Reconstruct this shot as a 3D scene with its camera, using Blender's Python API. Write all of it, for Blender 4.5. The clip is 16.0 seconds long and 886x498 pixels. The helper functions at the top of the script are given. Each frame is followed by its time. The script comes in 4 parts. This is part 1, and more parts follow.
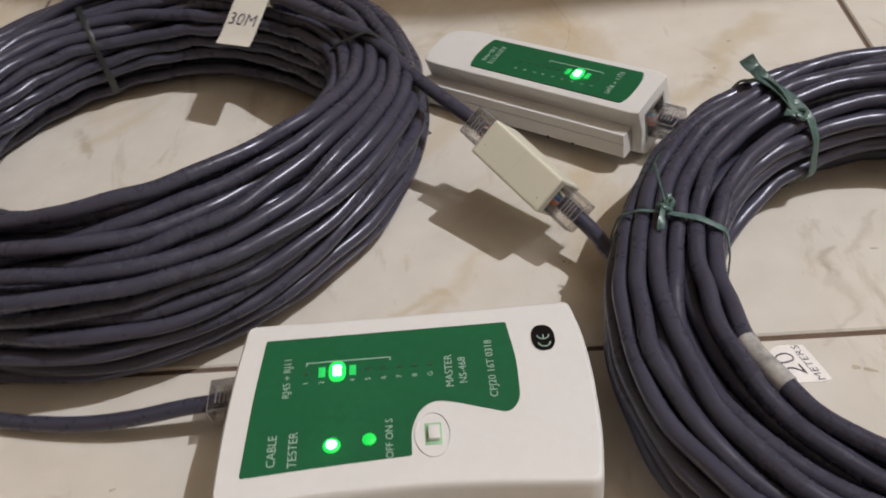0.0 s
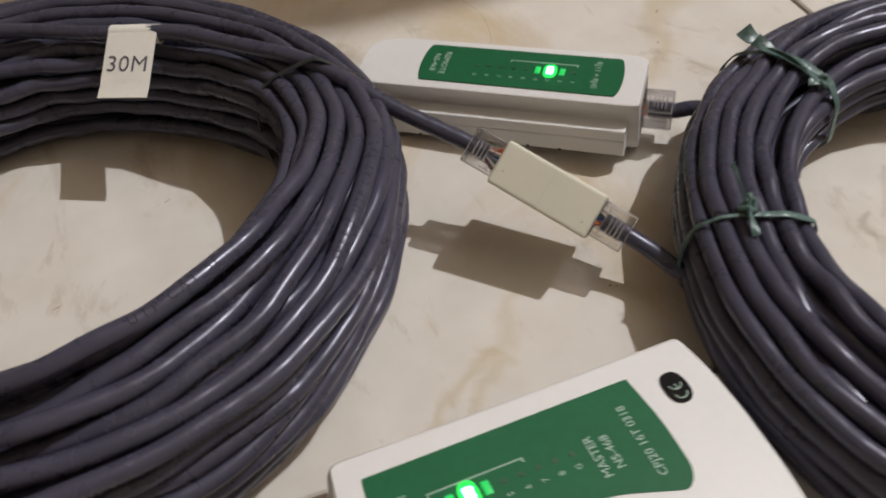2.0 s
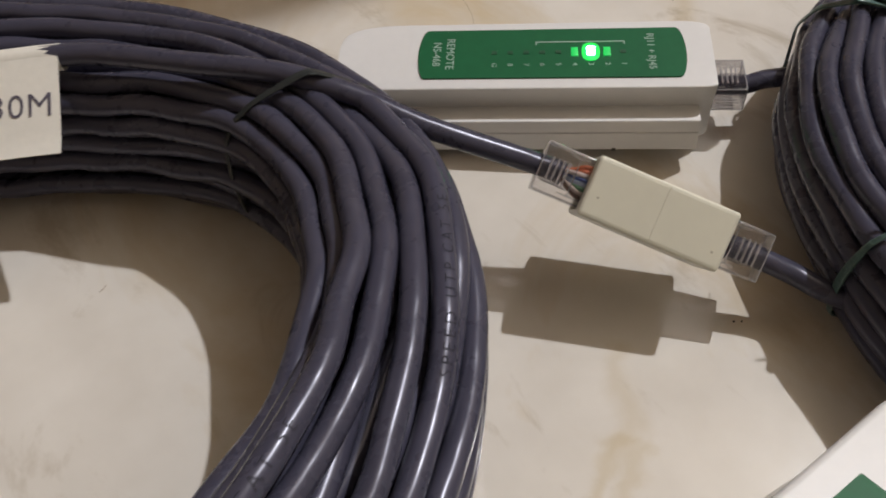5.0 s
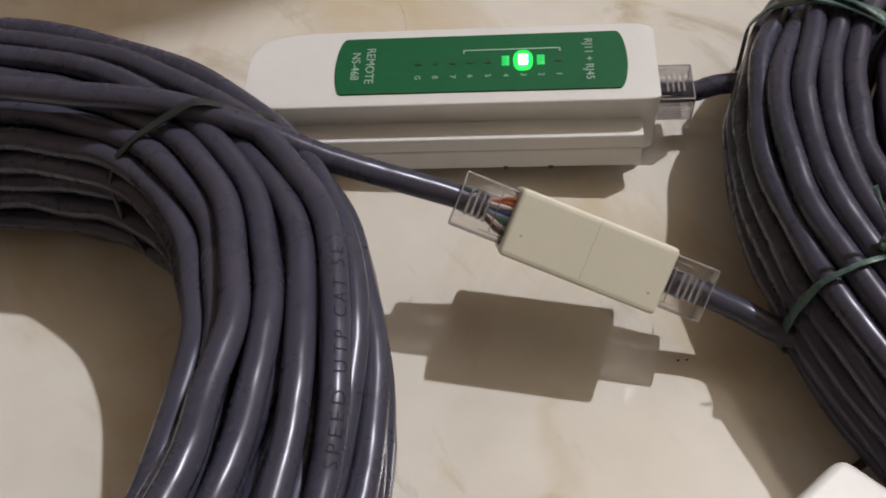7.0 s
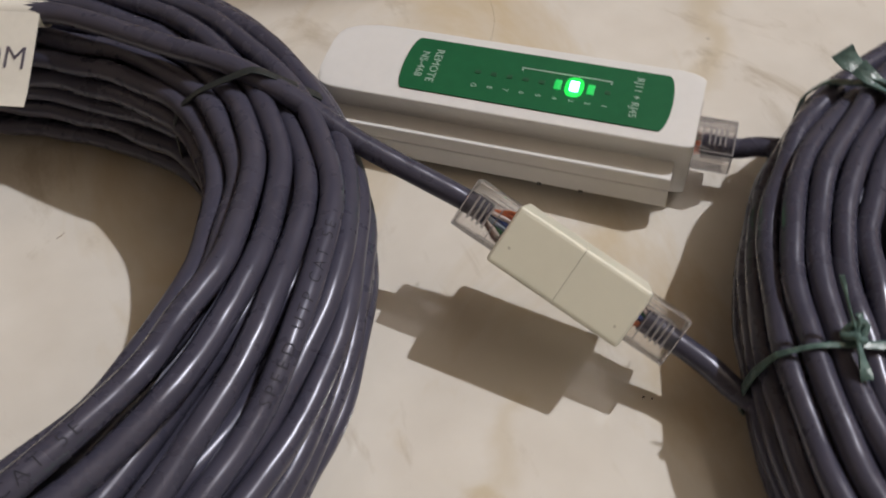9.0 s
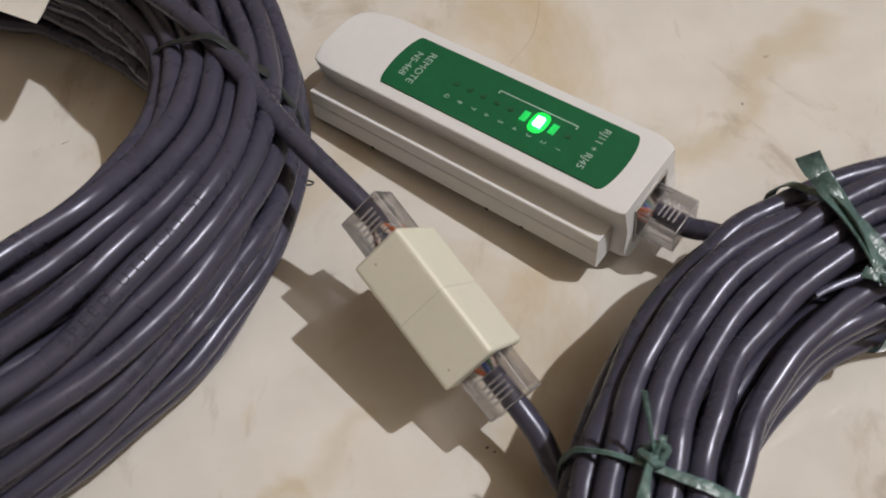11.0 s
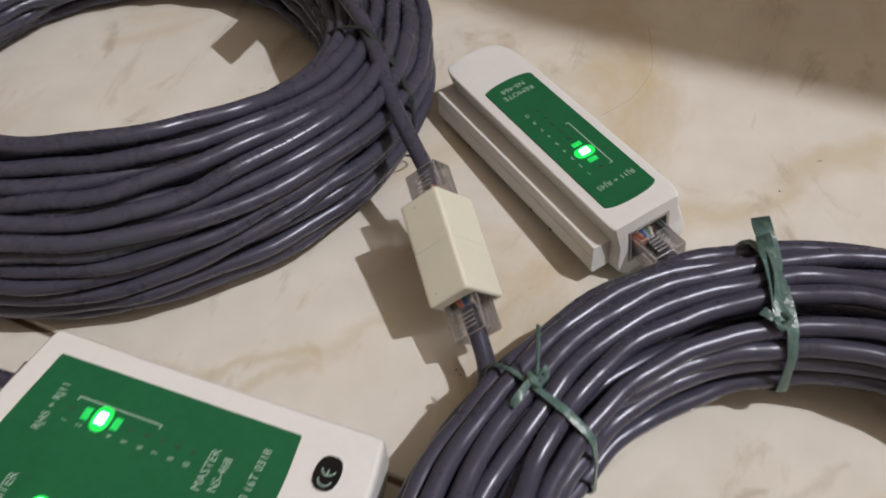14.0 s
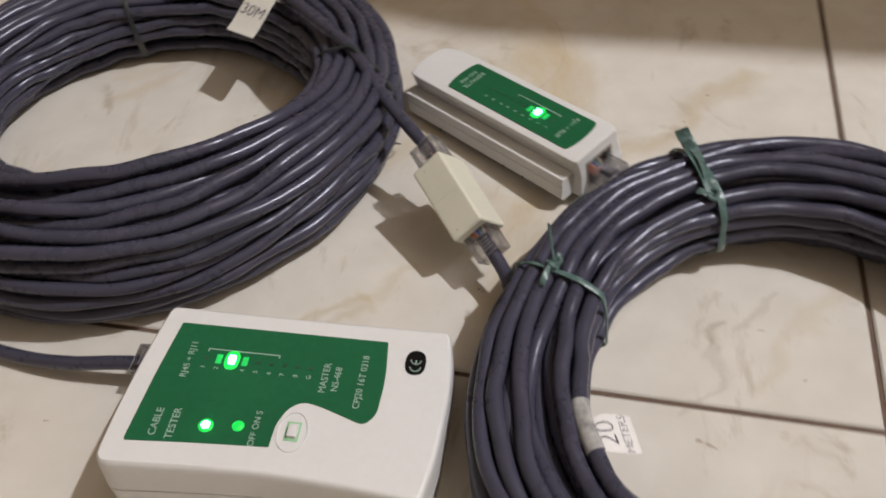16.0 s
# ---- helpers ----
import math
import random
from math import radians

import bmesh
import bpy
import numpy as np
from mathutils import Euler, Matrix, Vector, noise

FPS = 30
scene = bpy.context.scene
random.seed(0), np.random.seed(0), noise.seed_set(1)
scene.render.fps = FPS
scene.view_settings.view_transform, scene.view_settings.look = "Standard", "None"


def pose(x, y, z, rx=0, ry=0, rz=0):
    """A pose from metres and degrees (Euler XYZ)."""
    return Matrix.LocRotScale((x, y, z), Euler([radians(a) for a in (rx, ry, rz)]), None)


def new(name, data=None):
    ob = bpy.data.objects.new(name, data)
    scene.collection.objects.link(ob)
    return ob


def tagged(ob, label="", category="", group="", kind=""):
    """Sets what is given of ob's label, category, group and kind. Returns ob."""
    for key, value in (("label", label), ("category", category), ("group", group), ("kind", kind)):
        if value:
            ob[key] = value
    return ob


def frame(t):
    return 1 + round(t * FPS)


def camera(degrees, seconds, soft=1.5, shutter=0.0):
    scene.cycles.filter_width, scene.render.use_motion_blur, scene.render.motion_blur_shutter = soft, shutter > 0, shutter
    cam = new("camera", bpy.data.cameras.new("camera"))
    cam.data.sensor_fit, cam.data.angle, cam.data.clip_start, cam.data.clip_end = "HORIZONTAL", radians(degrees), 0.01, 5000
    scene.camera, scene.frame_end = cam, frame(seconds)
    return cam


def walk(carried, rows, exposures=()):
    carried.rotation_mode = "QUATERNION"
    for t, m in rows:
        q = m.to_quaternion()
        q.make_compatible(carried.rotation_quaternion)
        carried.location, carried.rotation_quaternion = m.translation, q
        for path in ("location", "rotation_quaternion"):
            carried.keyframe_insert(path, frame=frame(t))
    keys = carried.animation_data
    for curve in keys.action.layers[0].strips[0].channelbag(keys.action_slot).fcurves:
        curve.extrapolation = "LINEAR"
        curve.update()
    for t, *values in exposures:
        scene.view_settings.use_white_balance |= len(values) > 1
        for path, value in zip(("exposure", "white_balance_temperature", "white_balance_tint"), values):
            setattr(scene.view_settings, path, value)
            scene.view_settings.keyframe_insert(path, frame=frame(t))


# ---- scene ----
cam = camera(53.86, 16.0, soft=1.8, shutter=0.9)
PATH = [
    (0.00, pose(-0.0168, -0.2056, 0.2187, 44.63, 7.76, -1.33)),
    (0.50, pose(-0.0291, -0.1944, 0.2199, 43.25, 7.20, -5.43)),
    (1.00, pose(-0.0481, -0.1744, 0.2158, 42.08, 6.11, -10.33)),
    (1.50, pose(-0.0722, -0.1569, 0.2127, 42.05, 5.01, -15.81)),
    (2.00, pose(-0.0935, -0.1415, 0.2076, 41.42, 3.89, -20.99)),
    (2.50, pose(-0.1095, -0.1229, 0.2004, 40.67, 2.90, -24.78)),
    (3.00, pose(-0.1163, -0.1067, 0.1933, 40.49, 2.34, -28.05)),
    (3.20, pose(-0.1173, -0.1022, 0.1902, 40.46, 2.80, -28.90)),
    (3.70, pose(-0.1218, -0.0874, 0.1840, 40.12, 2.45, -31.25)),
    (4.25, pose(-0.1230, -0.0728, 0.1787, 39.48, 1.85, -32.69)),
    (4.80, pose(-0.1196, -0.0614, 0.1744, 38.76, 1.33, -33.53)),
    (5.30, pose(-0.1121, -0.0550, 0.1705, 38.24, 1.19, -34.28)),
    (5.50, pose(-0.1071, -0.0527, 0.1692, 38.31, 1.20, -34.62)),
    (6.00, pose(-0.0979, -0.0492, 0.1649, 37.73, 1.34, -35.55)),
    (6.50, pose(-0.0911, -0.0464, 0.1643, 36.68, 1.50, -36.09)),
    (7.00, pose(-0.0905, -0.0477, 0.1671, 36.20, 1.61, -35.35)),
    (7.50, pose(-0.0898, -0.0510, 0.1694, 36.29, 1.57, -33.57)),
    (8.00, pose(-0.0872, -0.0572, 0.1721, 36.18, 1.29, -30.27)),
    (8.50, pose(-0.0792, -0.0621, 0.1764, 36.08, 1.51, -25.80)),
    (9.00, pose(-0.0690, -0.0681, 0.1804, 35.77, 1.27, -20.06)),
    (9.50, pose(-0.0569, -0.0678, 0.1831, 35.10, 1.13, -15.18)),
    (10.00, pose(-0.0366, -0.0701, 0.1839, 34.43, 1.95, -9.81)),
    (10.20, pose(-0.0262, -0.0695, 0.1852, 33.88, 2.19, -7.76)),
    (10.70, pose(-0.0076, -0.0710, 0.1855, 33.87, 2.89, -2.62)),
    (11.25, pose(0.0074, -0.0733, 0.1847, 34.98, 3.35, 2.67)),
    (11.80, pose(0.0190, -0.0770, 0.1851, 36.29, 3.49, 7.59)),
    (12.30, pose(0.0290, -0.0820, 0.1883, 36.82, 3.51, 11.71)),
    (12.50, pose(0.0337, -0.0812, 0.1923, 35.73, 3.40, 13.70)),
    (13.00, pose(0.0435, -0.0897, 0.1962, 36.50, 3.58, 17.35)),
    (13.50, pose(0.0549, -0.1007, 0.2038, 38.30, 3.75, 21.16)),
    (14.00, pose(0.0627, -0.1213, 0.2138, 40.42, 4.10, 22.45)),
    (14.50, pose(0.0677, -0.1455, 0.2263, 41.85, 4.36, 21.42)),
    (15.00, pose(0.0658, -0.1653, 0.2369, 42.43, 4.56, 19.40)),
    (15.50, pose(0.0575, -0.1855, 0.2456, 42.31, 5.11, 15.87)),
    (16.00, pose(0.0471, -0.2013, 0.2506, 42.19, 5.73, 9.92)),
]
walk(cam, PATH, exposures=[(0.0, 0.0), (16.0, 0.0)])

# ---- light ----
world = bpy.data.worlds.new("world")
scene.world = world
world.use_nodes = True
world.node_tree.nodes["Background"].inputs[0].default_value = (0.02, 0.018, 0.015, 1)
LAMP = (1.30, 0.06, 2.02)
bulb = bpy.data.lights.new("bulb_light", "POINT")
bulb.energy = 164
bulb.shadow_soft_size = 0.022
bulb.color = (0.948, 0.948, 0.985)
new("bulb_light", bulb).location = LAMP

MM = 0.001


# ---- materials ----
def mat(name, color, rough=0.5, metal=0.0, vary=0.08, scale=300.0, bump=0.0, bump_scale=1500.0, coat=0.0, second=None, spec=0.5, per_object=0.0, bump_depth=0.0002, bump_detail=3.0, glint=(1, 1, 1)):
    m = bpy.data.materials.new(name)
    m.use_nodes = True
    nt = m.node_tree
    b = nt.nodes["Principled BSDF"]
    b.inputs["Metallic"].default_value = metal
    b.inputs["Coat Weight"].default_value = coat
    b.inputs["Coat Roughness"].default_value = 0.16
    b.inputs["Specular IOR Level"].default_value = spec
    b.inputs["Specular Tint"].default_value = (*glint, 1)
    geo = nt.nodes.new("ShaderNodeNewGeometry")
    n1 = nt.nodes.new("ShaderNodeTexNoise")
    n1.inputs["Scale"].default_value = scale
    n1.inputs["Detail"].default_value = 5
    nt.links.new(geo.outputs["Position"], n1.inputs["Vector"])
    n2 = nt.nodes.new("ShaderNodeTexNoise")
    n2.inputs["Scale"].default_value = scale * 0.12
    n2.inputs["Detail"].default_value = 3
    nt.links.new(geo.outputs["Position"], n2.inputs["Vector"])
    add = nt.nodes.new("ShaderNodeMath")
    add.operation = "MULTIPLY_ADD"
    nt.links.new(n1.outputs["Fac"], add.inputs[0])
    add.inputs[1].default_value = 0.5
    half = nt.nodes.new("ShaderNodeMath")
    half.operation = "MULTIPLY"
    nt.links.new(n2.outputs["Fac"], half.inputs[0])
    half.inputs[1].default_value = 0.5
    nt.links.new(half.outputs[0], add.inputs[2])
    fac = add.outputs[0]
    if per_object:
        info = nt.nodes.new("ShaderNodeObjectInfo")
        pa = nt.nodes.new("ShaderNodeMath")
        pa.operation = "MULTIPLY_ADD"
        nt.links.new(info.outputs["Random"], pa.inputs[0])
        pa.inputs[1].default_value = per_object
        nt.links.new(fac, pa.inputs[2])
        fac = pa.outputs[0]
    ramp = nt.nodes.new("ShaderNodeValToRGB")
    ramp.color_ramp.elements[0].position = 0.3
    ramp.color_ramp.elements[1].position = 0.7
    lo = [max(0.0, c * (1 - vary)) for c in color]
    hi = [min(1.0, c * (1 + vary)) for c in (second or color)]
    ramp.color_ramp.elements[0].color = (*lo, 1)
    ramp.color_ramp.elements[1].color = (*hi, 1)
    nt.links.new(fac, ramp.inputs[0])
    nt.links.new(ramp.outputs[0], b.inputs["Base Color"])
    rm = nt.nodes.new("ShaderNodeMapRange")
    rm.inputs[3].default_value = max(0.02, rough - 0.07)
    rm.inputs[4].default_value = min(1.0, rough + 0.07)
    nt.links.new(add.outputs[0], rm.inputs[0])
    nt.links.new(rm.outputs[0], b.inputs["Roughness"])
    if bump:
        n3 = nt.nodes.new("ShaderNodeTexNoise")
        n3.inputs["Scale"].default_value = bump_scale
        n3.inputs["Detail"].default_value = bump_detail
        nt.links.new(geo.outputs["Position"], n3.inputs["Vector"])
        bp = nt.nodes.new("ShaderNodeBump")
        bp.inputs["Strength"].default_value = bump
        bp.inputs["Distance"].default_value = bump_depth
        nt.links.new(n3.outputs["Fac"], bp.inputs["Height"])
        nt.links.new(bp.outputs[0], b.inputs["Normal"])
    return m


def glow(name, color, strength):
    m = bpy.data.materials.new(name)
    m.use_nodes = True
    b = m.node_tree.nodes["Principled BSDF"]
    b.inputs["Base Color"].default_value = (*[c * 0.3 for c in color], 1)
    b.inputs["Emission Color"].default_value = (*color, 1)
    b.inputs["Emission Strength"].default_value = strength
    return m


def clear_plastic(name, tint, gloss, cloudy=0.0, bend=0.0):
    """Clear moulded plastic: light passes, a little is scattered, and the faces glint."""
    m = bpy.data.materials.new(name)
    m.use_nodes = True
    nt = m.node_tree
    out = nt.nodes["Material Output"]
    tr = nt.nodes.new("ShaderNodeBsdfTransparent")
    tr.inputs[0].default_value = (*tint, 1)
    gl = nt.nodes.new("ShaderNodeBsdfGlossy")
    gl.inputs["Roughness"].default_value = gloss
    fr = nt.nodes.new("ShaderNodeLayerWeight")
    fr.inputs[0].default_value = 0.5
    steep = nt.nodes.new("ShaderNodeMath")
    steep.operation = "POWER"
    nt.links.new(fr.outputs["Facing"], steep.inputs[0])
    steep.inputs[1].default_value = 3.5
    amount = nt.nodes.new("ShaderNodeMapRange")
    amount.inputs[3].default_value, amount.inputs[4].default_value = 0.045, 0.75
    nt.links.new(steep.outputs[0], amount.inputs[0])
    mix = nt.nodes.new("ShaderNodeMixShader")
    nt.links.new(amount.outputs[0], mix.inputs[0])
    haze = nt.nodes.new("ShaderNodeBsdfTranslucent")
    haze.inputs[0].default_value = (0.85, 0.83, 0.85, 1)
    body = nt.nodes.new("ShaderNodeMixShader")
    body.inputs[0].default_value = cloudy
    through_light = tr
    if bend:
        rf = nt.nodes.new("ShaderNodeBsdfRefraction")
        rf.inputs["Roughness"].default_value = 0.02
        rf.inputs["IOR"].default_value = 1.25
        through_light = nt.nodes.new("ShaderNodeMixShader")
        through_light.inputs[0].default_value = bend
        nt.links.new(tr.outputs[0], through_light.inputs[1])
        nt.links.new(rf.outputs[0], through_light.inputs[2])
    nt.links.new(through_light.outputs[0], body.inputs[1])
    nt.links.new(haze.outputs[0], body.inputs[2])
    nt.links.new(body.outputs[0], mix.inputs[1])
    nt.links.new(gl.outputs[0], mix.inputs[2])
    nt.links.new(mix.outputs[0], out.inputs[0])
    return m


def half_clear_plastic(name):
    """Pale half-clear plastic: the plug edges' bright glints put into colour, and the crimp bars."""
    m = mat(name, (0.62, 0.61, 0.62), 0.12, vary=0.05, scale=600)
    nt = m.node_tree
    b = nt.nodes["Principled BSDF"]
    tr = nt.nodes.new("ShaderNodeBsdfTransparent")
    mix = nt.nodes.new("ShaderNodeMixShader")
    mix.inputs[0].default_value = 0.42
    nt.links.new(tr.outputs[0], mix.inputs[1])
    nt.links.new(b.outputs[0], mix.inputs[2])
    nt.links.new(mix.outputs[0], nt.nodes["Material Output"].inputs[0])
    return m


def tile_material():
    m = mat("ceramic_tile", (0.622, 0.581, 0.519), 0.10, vary=0.04, scale=60.0, second=(0.685, 0.653, 0.60), spec=0.5, bump=0.10, bump_scale=45.0, bump_depth=0.0008)
    nt = m.node_tree
    b = nt.nodes["Principled BSDF"]
    base = b.inputs["Base Color"].links[0].from_socket
    geo = [n for n in nt.nodes if n.type == "NEW_GEOMETRY"][0]

    def veins(scale, detail, dist, lo, hi, seed):
        mp = nt.nodes.new("ShaderNodeMapping")
        mp.inputs["Location"].default_value = (seed, seed * 0.7, 0)
        mp.inputs["Rotation"].default_value = (0, 0, 0.7)
        mp.inputs["Scale"].default_value = (1.0, 0.45, 1.0)
        nt.links.new(geo.outputs["Position"], mp.inputs[0])
        n = nt.nodes.new("ShaderNodeTexNoise")
        n.inputs["Scale"].default_value = scale
        n.inputs["Detail"].default_value = detail
        n.inputs["Roughness"].default_value = 0.65
        n.inputs["Distortion"].default_value = dist
        nt.links.new(mp.outputs[0], n.inputs["Vector"])
        r = nt.nodes.new("ShaderNodeMapRange")
        r.inputs[1].default_value, r.inputs[2].default_value = lo, hi
        nt.links.new(n.outputs["Fac"], r.inputs[0])
        return r.outputs[0]

    def layer(a, colour, fac, amount):
        mx = nt.nodes.new("ShaderNodeMix")
        mx.data_type = "RGBA"
        k = nt.nodes.new("ShaderNodeMath")
        k.operation = "MULTIPLY"
        nt.links.new(fac, k.inputs[0])
        k.inputs[1].default_value = amount
        nt.links.new(k.outputs[0], mx.inputs[0])
        nt.links.new(a, mx.inputs[6])
        mx.inputs[7].default_value = (*colour, 1)
        return mx.outputs[2]

    # single tan veins, wandering along straight lines on the floor
    wn = nt.nodes.new("ShaderNodeTexNoise")
    wn.inputs["Scale"].default_value = 38.0
    wn.inputs["Detail"].default_value = 5
    nt.links.new(geo.outputs["Position"], wn.inputs["Vector"])
    warp = nt.nodes.new("ShaderNodeVectorMath")
    warp.operation = "MULTIPLY_ADD"
    nt.links.new(wn.outputs["Color"], warp.inputs[0])
    warp.inputs[1].default_value = (0.034, 0.034, 0.0)
    warp.inputs[2].default_value = (-0.017, -0.017, 0.0)
    wpos = nt.nodes.new("ShaderNodeVectorMath")
    nt.links.new(geo.outputs["Position"], wpos.inputs[0])
    nt.links.new(warp.outputs[0], wpos.inputs[1])

    def line(a, b, width):
        """1 on the line from a to b (mm), 0 at its width's edge."""
        ax = Vector((a[0], a[1], 0)) * MM
        u = Vector((b[0], b[1], 0)) * MM - ax
        rel_ = nt.nodes.new("ShaderNodeVectorMath")
        rel_.operation = "SUBTRACT"
        nt.links.new(wpos.outputs[0], rel_.inputs[0])
        rel_.inputs[1].default_value = ax
        dot = nt.nodes.new("ShaderNodeVectorMath")
        dot.operation = "DOT_PRODUCT"
        nt.links.new(rel_.outputs[0], dot.inputs[0])
        dot.inputs[1].default_value = u / u.length_squared
        cl = nt.nodes.new("ShaderNodeClamp")
        nt.links.new(dot.outputs["Value"], cl.inputs[0])
        sc = nt.nodes.new("ShaderNodeVectorMath")
        sc.operation = "SCALE"
        sc.inputs[0].default_value = u
        nt.links.new(cl.outputs[0], sc.inputs["Scale"])
        ds = nt.nodes.new("ShaderNodeVectorMath")
        ds.operation = "DISTANCE"
        nt.links.new(rel_.outputs[0], ds.inputs[0])
        nt.links.new(sc.outputs[0], ds.inputs[1])
        r = nt.nodes.new("ShaderNodeMapRange")
        r.interpolation_type = "SMOOTHSTEP"
        r.inputs[1].default_value, r.inputs[2].default_value = width * MM, 0.0
        nt.links.new(ds.outputs["Value"], r.inputs[0])
        return r.outputs[0]

    c = base
    for p0, p1, width, amount in (((-84, -29), (-45, -9), 4, 0.40), ((-45, -9), (-24, 12), 6, 0.27), ((36, 66), (104, 134), 10, 0.42), ((-44, -14), (-60, -34), 4, 0.35), ((96, -30), (128, 12), 6, 0.2)):
        c = layer(c, (0.47, 0.37, 0.20), line(p0, p1, width), amount)
    for p0, p1, width, amount in (((90, -3), (86, -14), 3.2, 0.45), ((86, -14), (76, -39), 2.4, 0.22), ((104, 6), (97, -8), 2.4, 0.25)):
        c = layer(c, (0.30, 0.25, 0.19), line(p0, p1, width), amount)
    c = layer(c, (0.50, 0.38, 0.20), veins(9, 6, 1.2, 0.53, 0.72, 3.1), 0.75)
    c = layer(c, (0.40, 0.34, 0.26), veins(22, 8, 2.2, 0.57, 0.70, 7.7), 0.6)
    c = layer(c, (0.22, 0.19, 0.16), veins(120, 4, 0.6, 0.735, 0.78, 1.4), 0.22)
    nt.links.new(c, b.inputs["Base Color"])
    return m


M_CABLE = mat("grey_pvc_jacket", (0.0488, 0.0478, 0.0715), 0.28, vary=0.14, scale=260, bump=0.95, bump_scale=95, bump_depth=0.0007, bump_detail=1.2, spec=0.46, coat=0.03, per_object=0.12, glint=(0.86, 0.87, 1.0))
M_WHITE = mat("white_abs_plastic", (0.68, 0.675, 0.67), 0.42, vary=0.03, scale=400, bump=0.06, bump_scale=3000)
M_IVORY = mat("ivory_abs_plastic", (0.68, 0.665, 0.56), 0.40, vary=0.03, scale=300, bump=0.05, bump_scale=3000)
M_GREEN = mat("green_panel_sheet", (0.012, 0.108, 0.043), 0.5, vary=0.10, scale=420, spec=0.22)
M_PRINT = mat("pale_print", (0.32, 0.44, 0.38), 0.5, vary=0.05)
M_INK = mat("dark_ink", (0.027, 0.027, 0.036), 0.7, vary=0.05, spec=0.15)
M_PEN = mat("pen_ink", (0.09, 0.08, 0.11), 0.6, vary=0.2)
M_BLACK = mat("black_gloss", (0.008, 0.008, 0.009), 0.2, vary=0.1)
M_DARK = mat("dark_slot", (0.006, 0.010, 0.008), 0.6, vary=0.1)
M_LEDOFF = mat("unlit_led", (0.018, 0.075, 0.035), 0.4, vary=0.1)
M_METAL = mat("nickel_shield", (0.42, 0.40, 0.38), 0.35, metal=1.0, vary=0.06)
M_GOLD = mat("gold_contact", (0.75, 0.55, 0.22), 0.25, metal=1.0)
M_PAPER = mat("white_tape", (0.70, 0.68, 0.62), 0.7, vary=0.05, scale=500, bump=0.2, bump_scale=900)
M_TIE = mat("green_raffia", (0.045, 0.088, 0.080), 0.30, vary=0.3, scale=700, second=(0.10, 0.165, 0.155), bump=0.7, bump_scale=700, bump_depth=0.0004)
M_TAPE = mat("clear_sticky_tape", (0.22, 0.22, 0.215), 0.22, vary=0.5, scale=230, second=(0.50, 0.49, 0.48), bump=0.5, bump_scale=160, bump_depth=0.0006)
M_CLEAR = clear_plastic("clear_polycarbonate", (0.88, 0.865, 0.87), 0.08, 0.11, bend=0.5)
M_SLIP = mat("white_paper", (0.74, 0.72, 0.71), 0.7, vary=0.05, scale=500, bump=0.2, bump_scale=900)
M_SPECK = mat("dark_speck", (0.03, 0.025, 0.02), 0.6, vary=0.2)
M_EDGE = half_clear_plastic("pale_half_clear_plastic")
M_SMUDGE = clear_plastic("grey_brown_smudge", (0.92, 0.895, 0.865), 0.6)
M_GROUT = mat("brown_grout", (0.13, 0.085, 0.06), 0.85, vary=0.25, scale=300, bump=0.5)
M_TILE = tile_material()
M_WALL = mat("cream_wall_paint", (0.285, 0.237, 0.178), 0.8, vary=0.03, scale=6)
M_WOOD = mat("brown_wood", (0.22, 0.13, 0.07), 0.5, vary=0.2, scale=30)
M_LED = glow("led_bright", (0.10, 1.0, 0.25), 24.0)
M_LED_DIM = glow("led_side_glow", (0.02, 0.9, 0.16), 0.5)
# green halo round the lit leds, put into shape; also the soft second led
M_LED_SPILL = glow("led_halo_and_soft_led", (0.01, 0.85, 0.10), 0.8)
WIRES = [mat("wire_" + n, c, 0.4) for n, c in (("orange", (0.55, 0.13, 0.04)), ("pale", (0.6, 0.5, 0.45)), ("green", (0.04, 0.22, 0.09)), ("blue", (0.03, 0.08, 0.30)), ("brown", (0.09, 0.04, 0.025)), ("pale_blue", (0.30, 0.38, 0.50)))]


# ---- helpers for meshes ----
def thing(name, m, label, category, group="", kind=""):
    ob = new(name)
    ob.empty_display_size = 0.01
    ob.matrix_world = m
    return tagged(ob, label, category, group, kind)


def part(name, bm, material, parent, label="", smooth=True):
    me = bpy.data.meshes.new(name)
    bm.normal_update()
    bm.to_mesh(me)
    bm.free()
    me.materials.append(material)
    if smooth:
        for p in me.polygons:
            p.use_smooth = True
        me.set_sharp_from_angle(angle=radians(40))
    ob = new(name, me)
    ob.parent = parent
    return tagged(ob, label)


def mesh_bm(verts, faces):
    bm = bmesh.new()
    vs = [bm.verts.new(v) for v in verts]
    for f in faces:
        bm.faces.new([vs[i] for i in f])
    bmesh.ops.recalc_face_normals(bm, faces=bm.faces)
    return bm


def box(cx, cy, cz, dx, dy, dz, bevel=0.0, segs=2, turn=None):
    """A bevelled box, in millimetres."""
    bm = bmesh.new()
    bmesh.ops.create_cube(bm, size=1.0)
    bmesh.ops.scale(bm, vec=(dx * MM, dy * MM, dz * MM), verts=bm.verts)
    if bevel:
        bmesh.ops.bevel(bm, geom=list(bm.edges), offset=bevel * MM, segments=segs, affect="EDGES", profile=0.5)
    if turn is not None:
        bmesh.ops.transform(bm, matrix=turn, verts=bm.verts)
    bmesh.ops.translate(bm, vec=(cx * MM, cy * MM, cz * MM), verts=bm.verts)
    return bm


def join(bms):
    out = bmesh.new()
    for b in bms:
        me = bpy.data.meshes.new("tmp")
        b.to_mesh(me)
        b.free()
        out.from_mesh(me)
        bpy.data.meshes.remove(me)
    return out


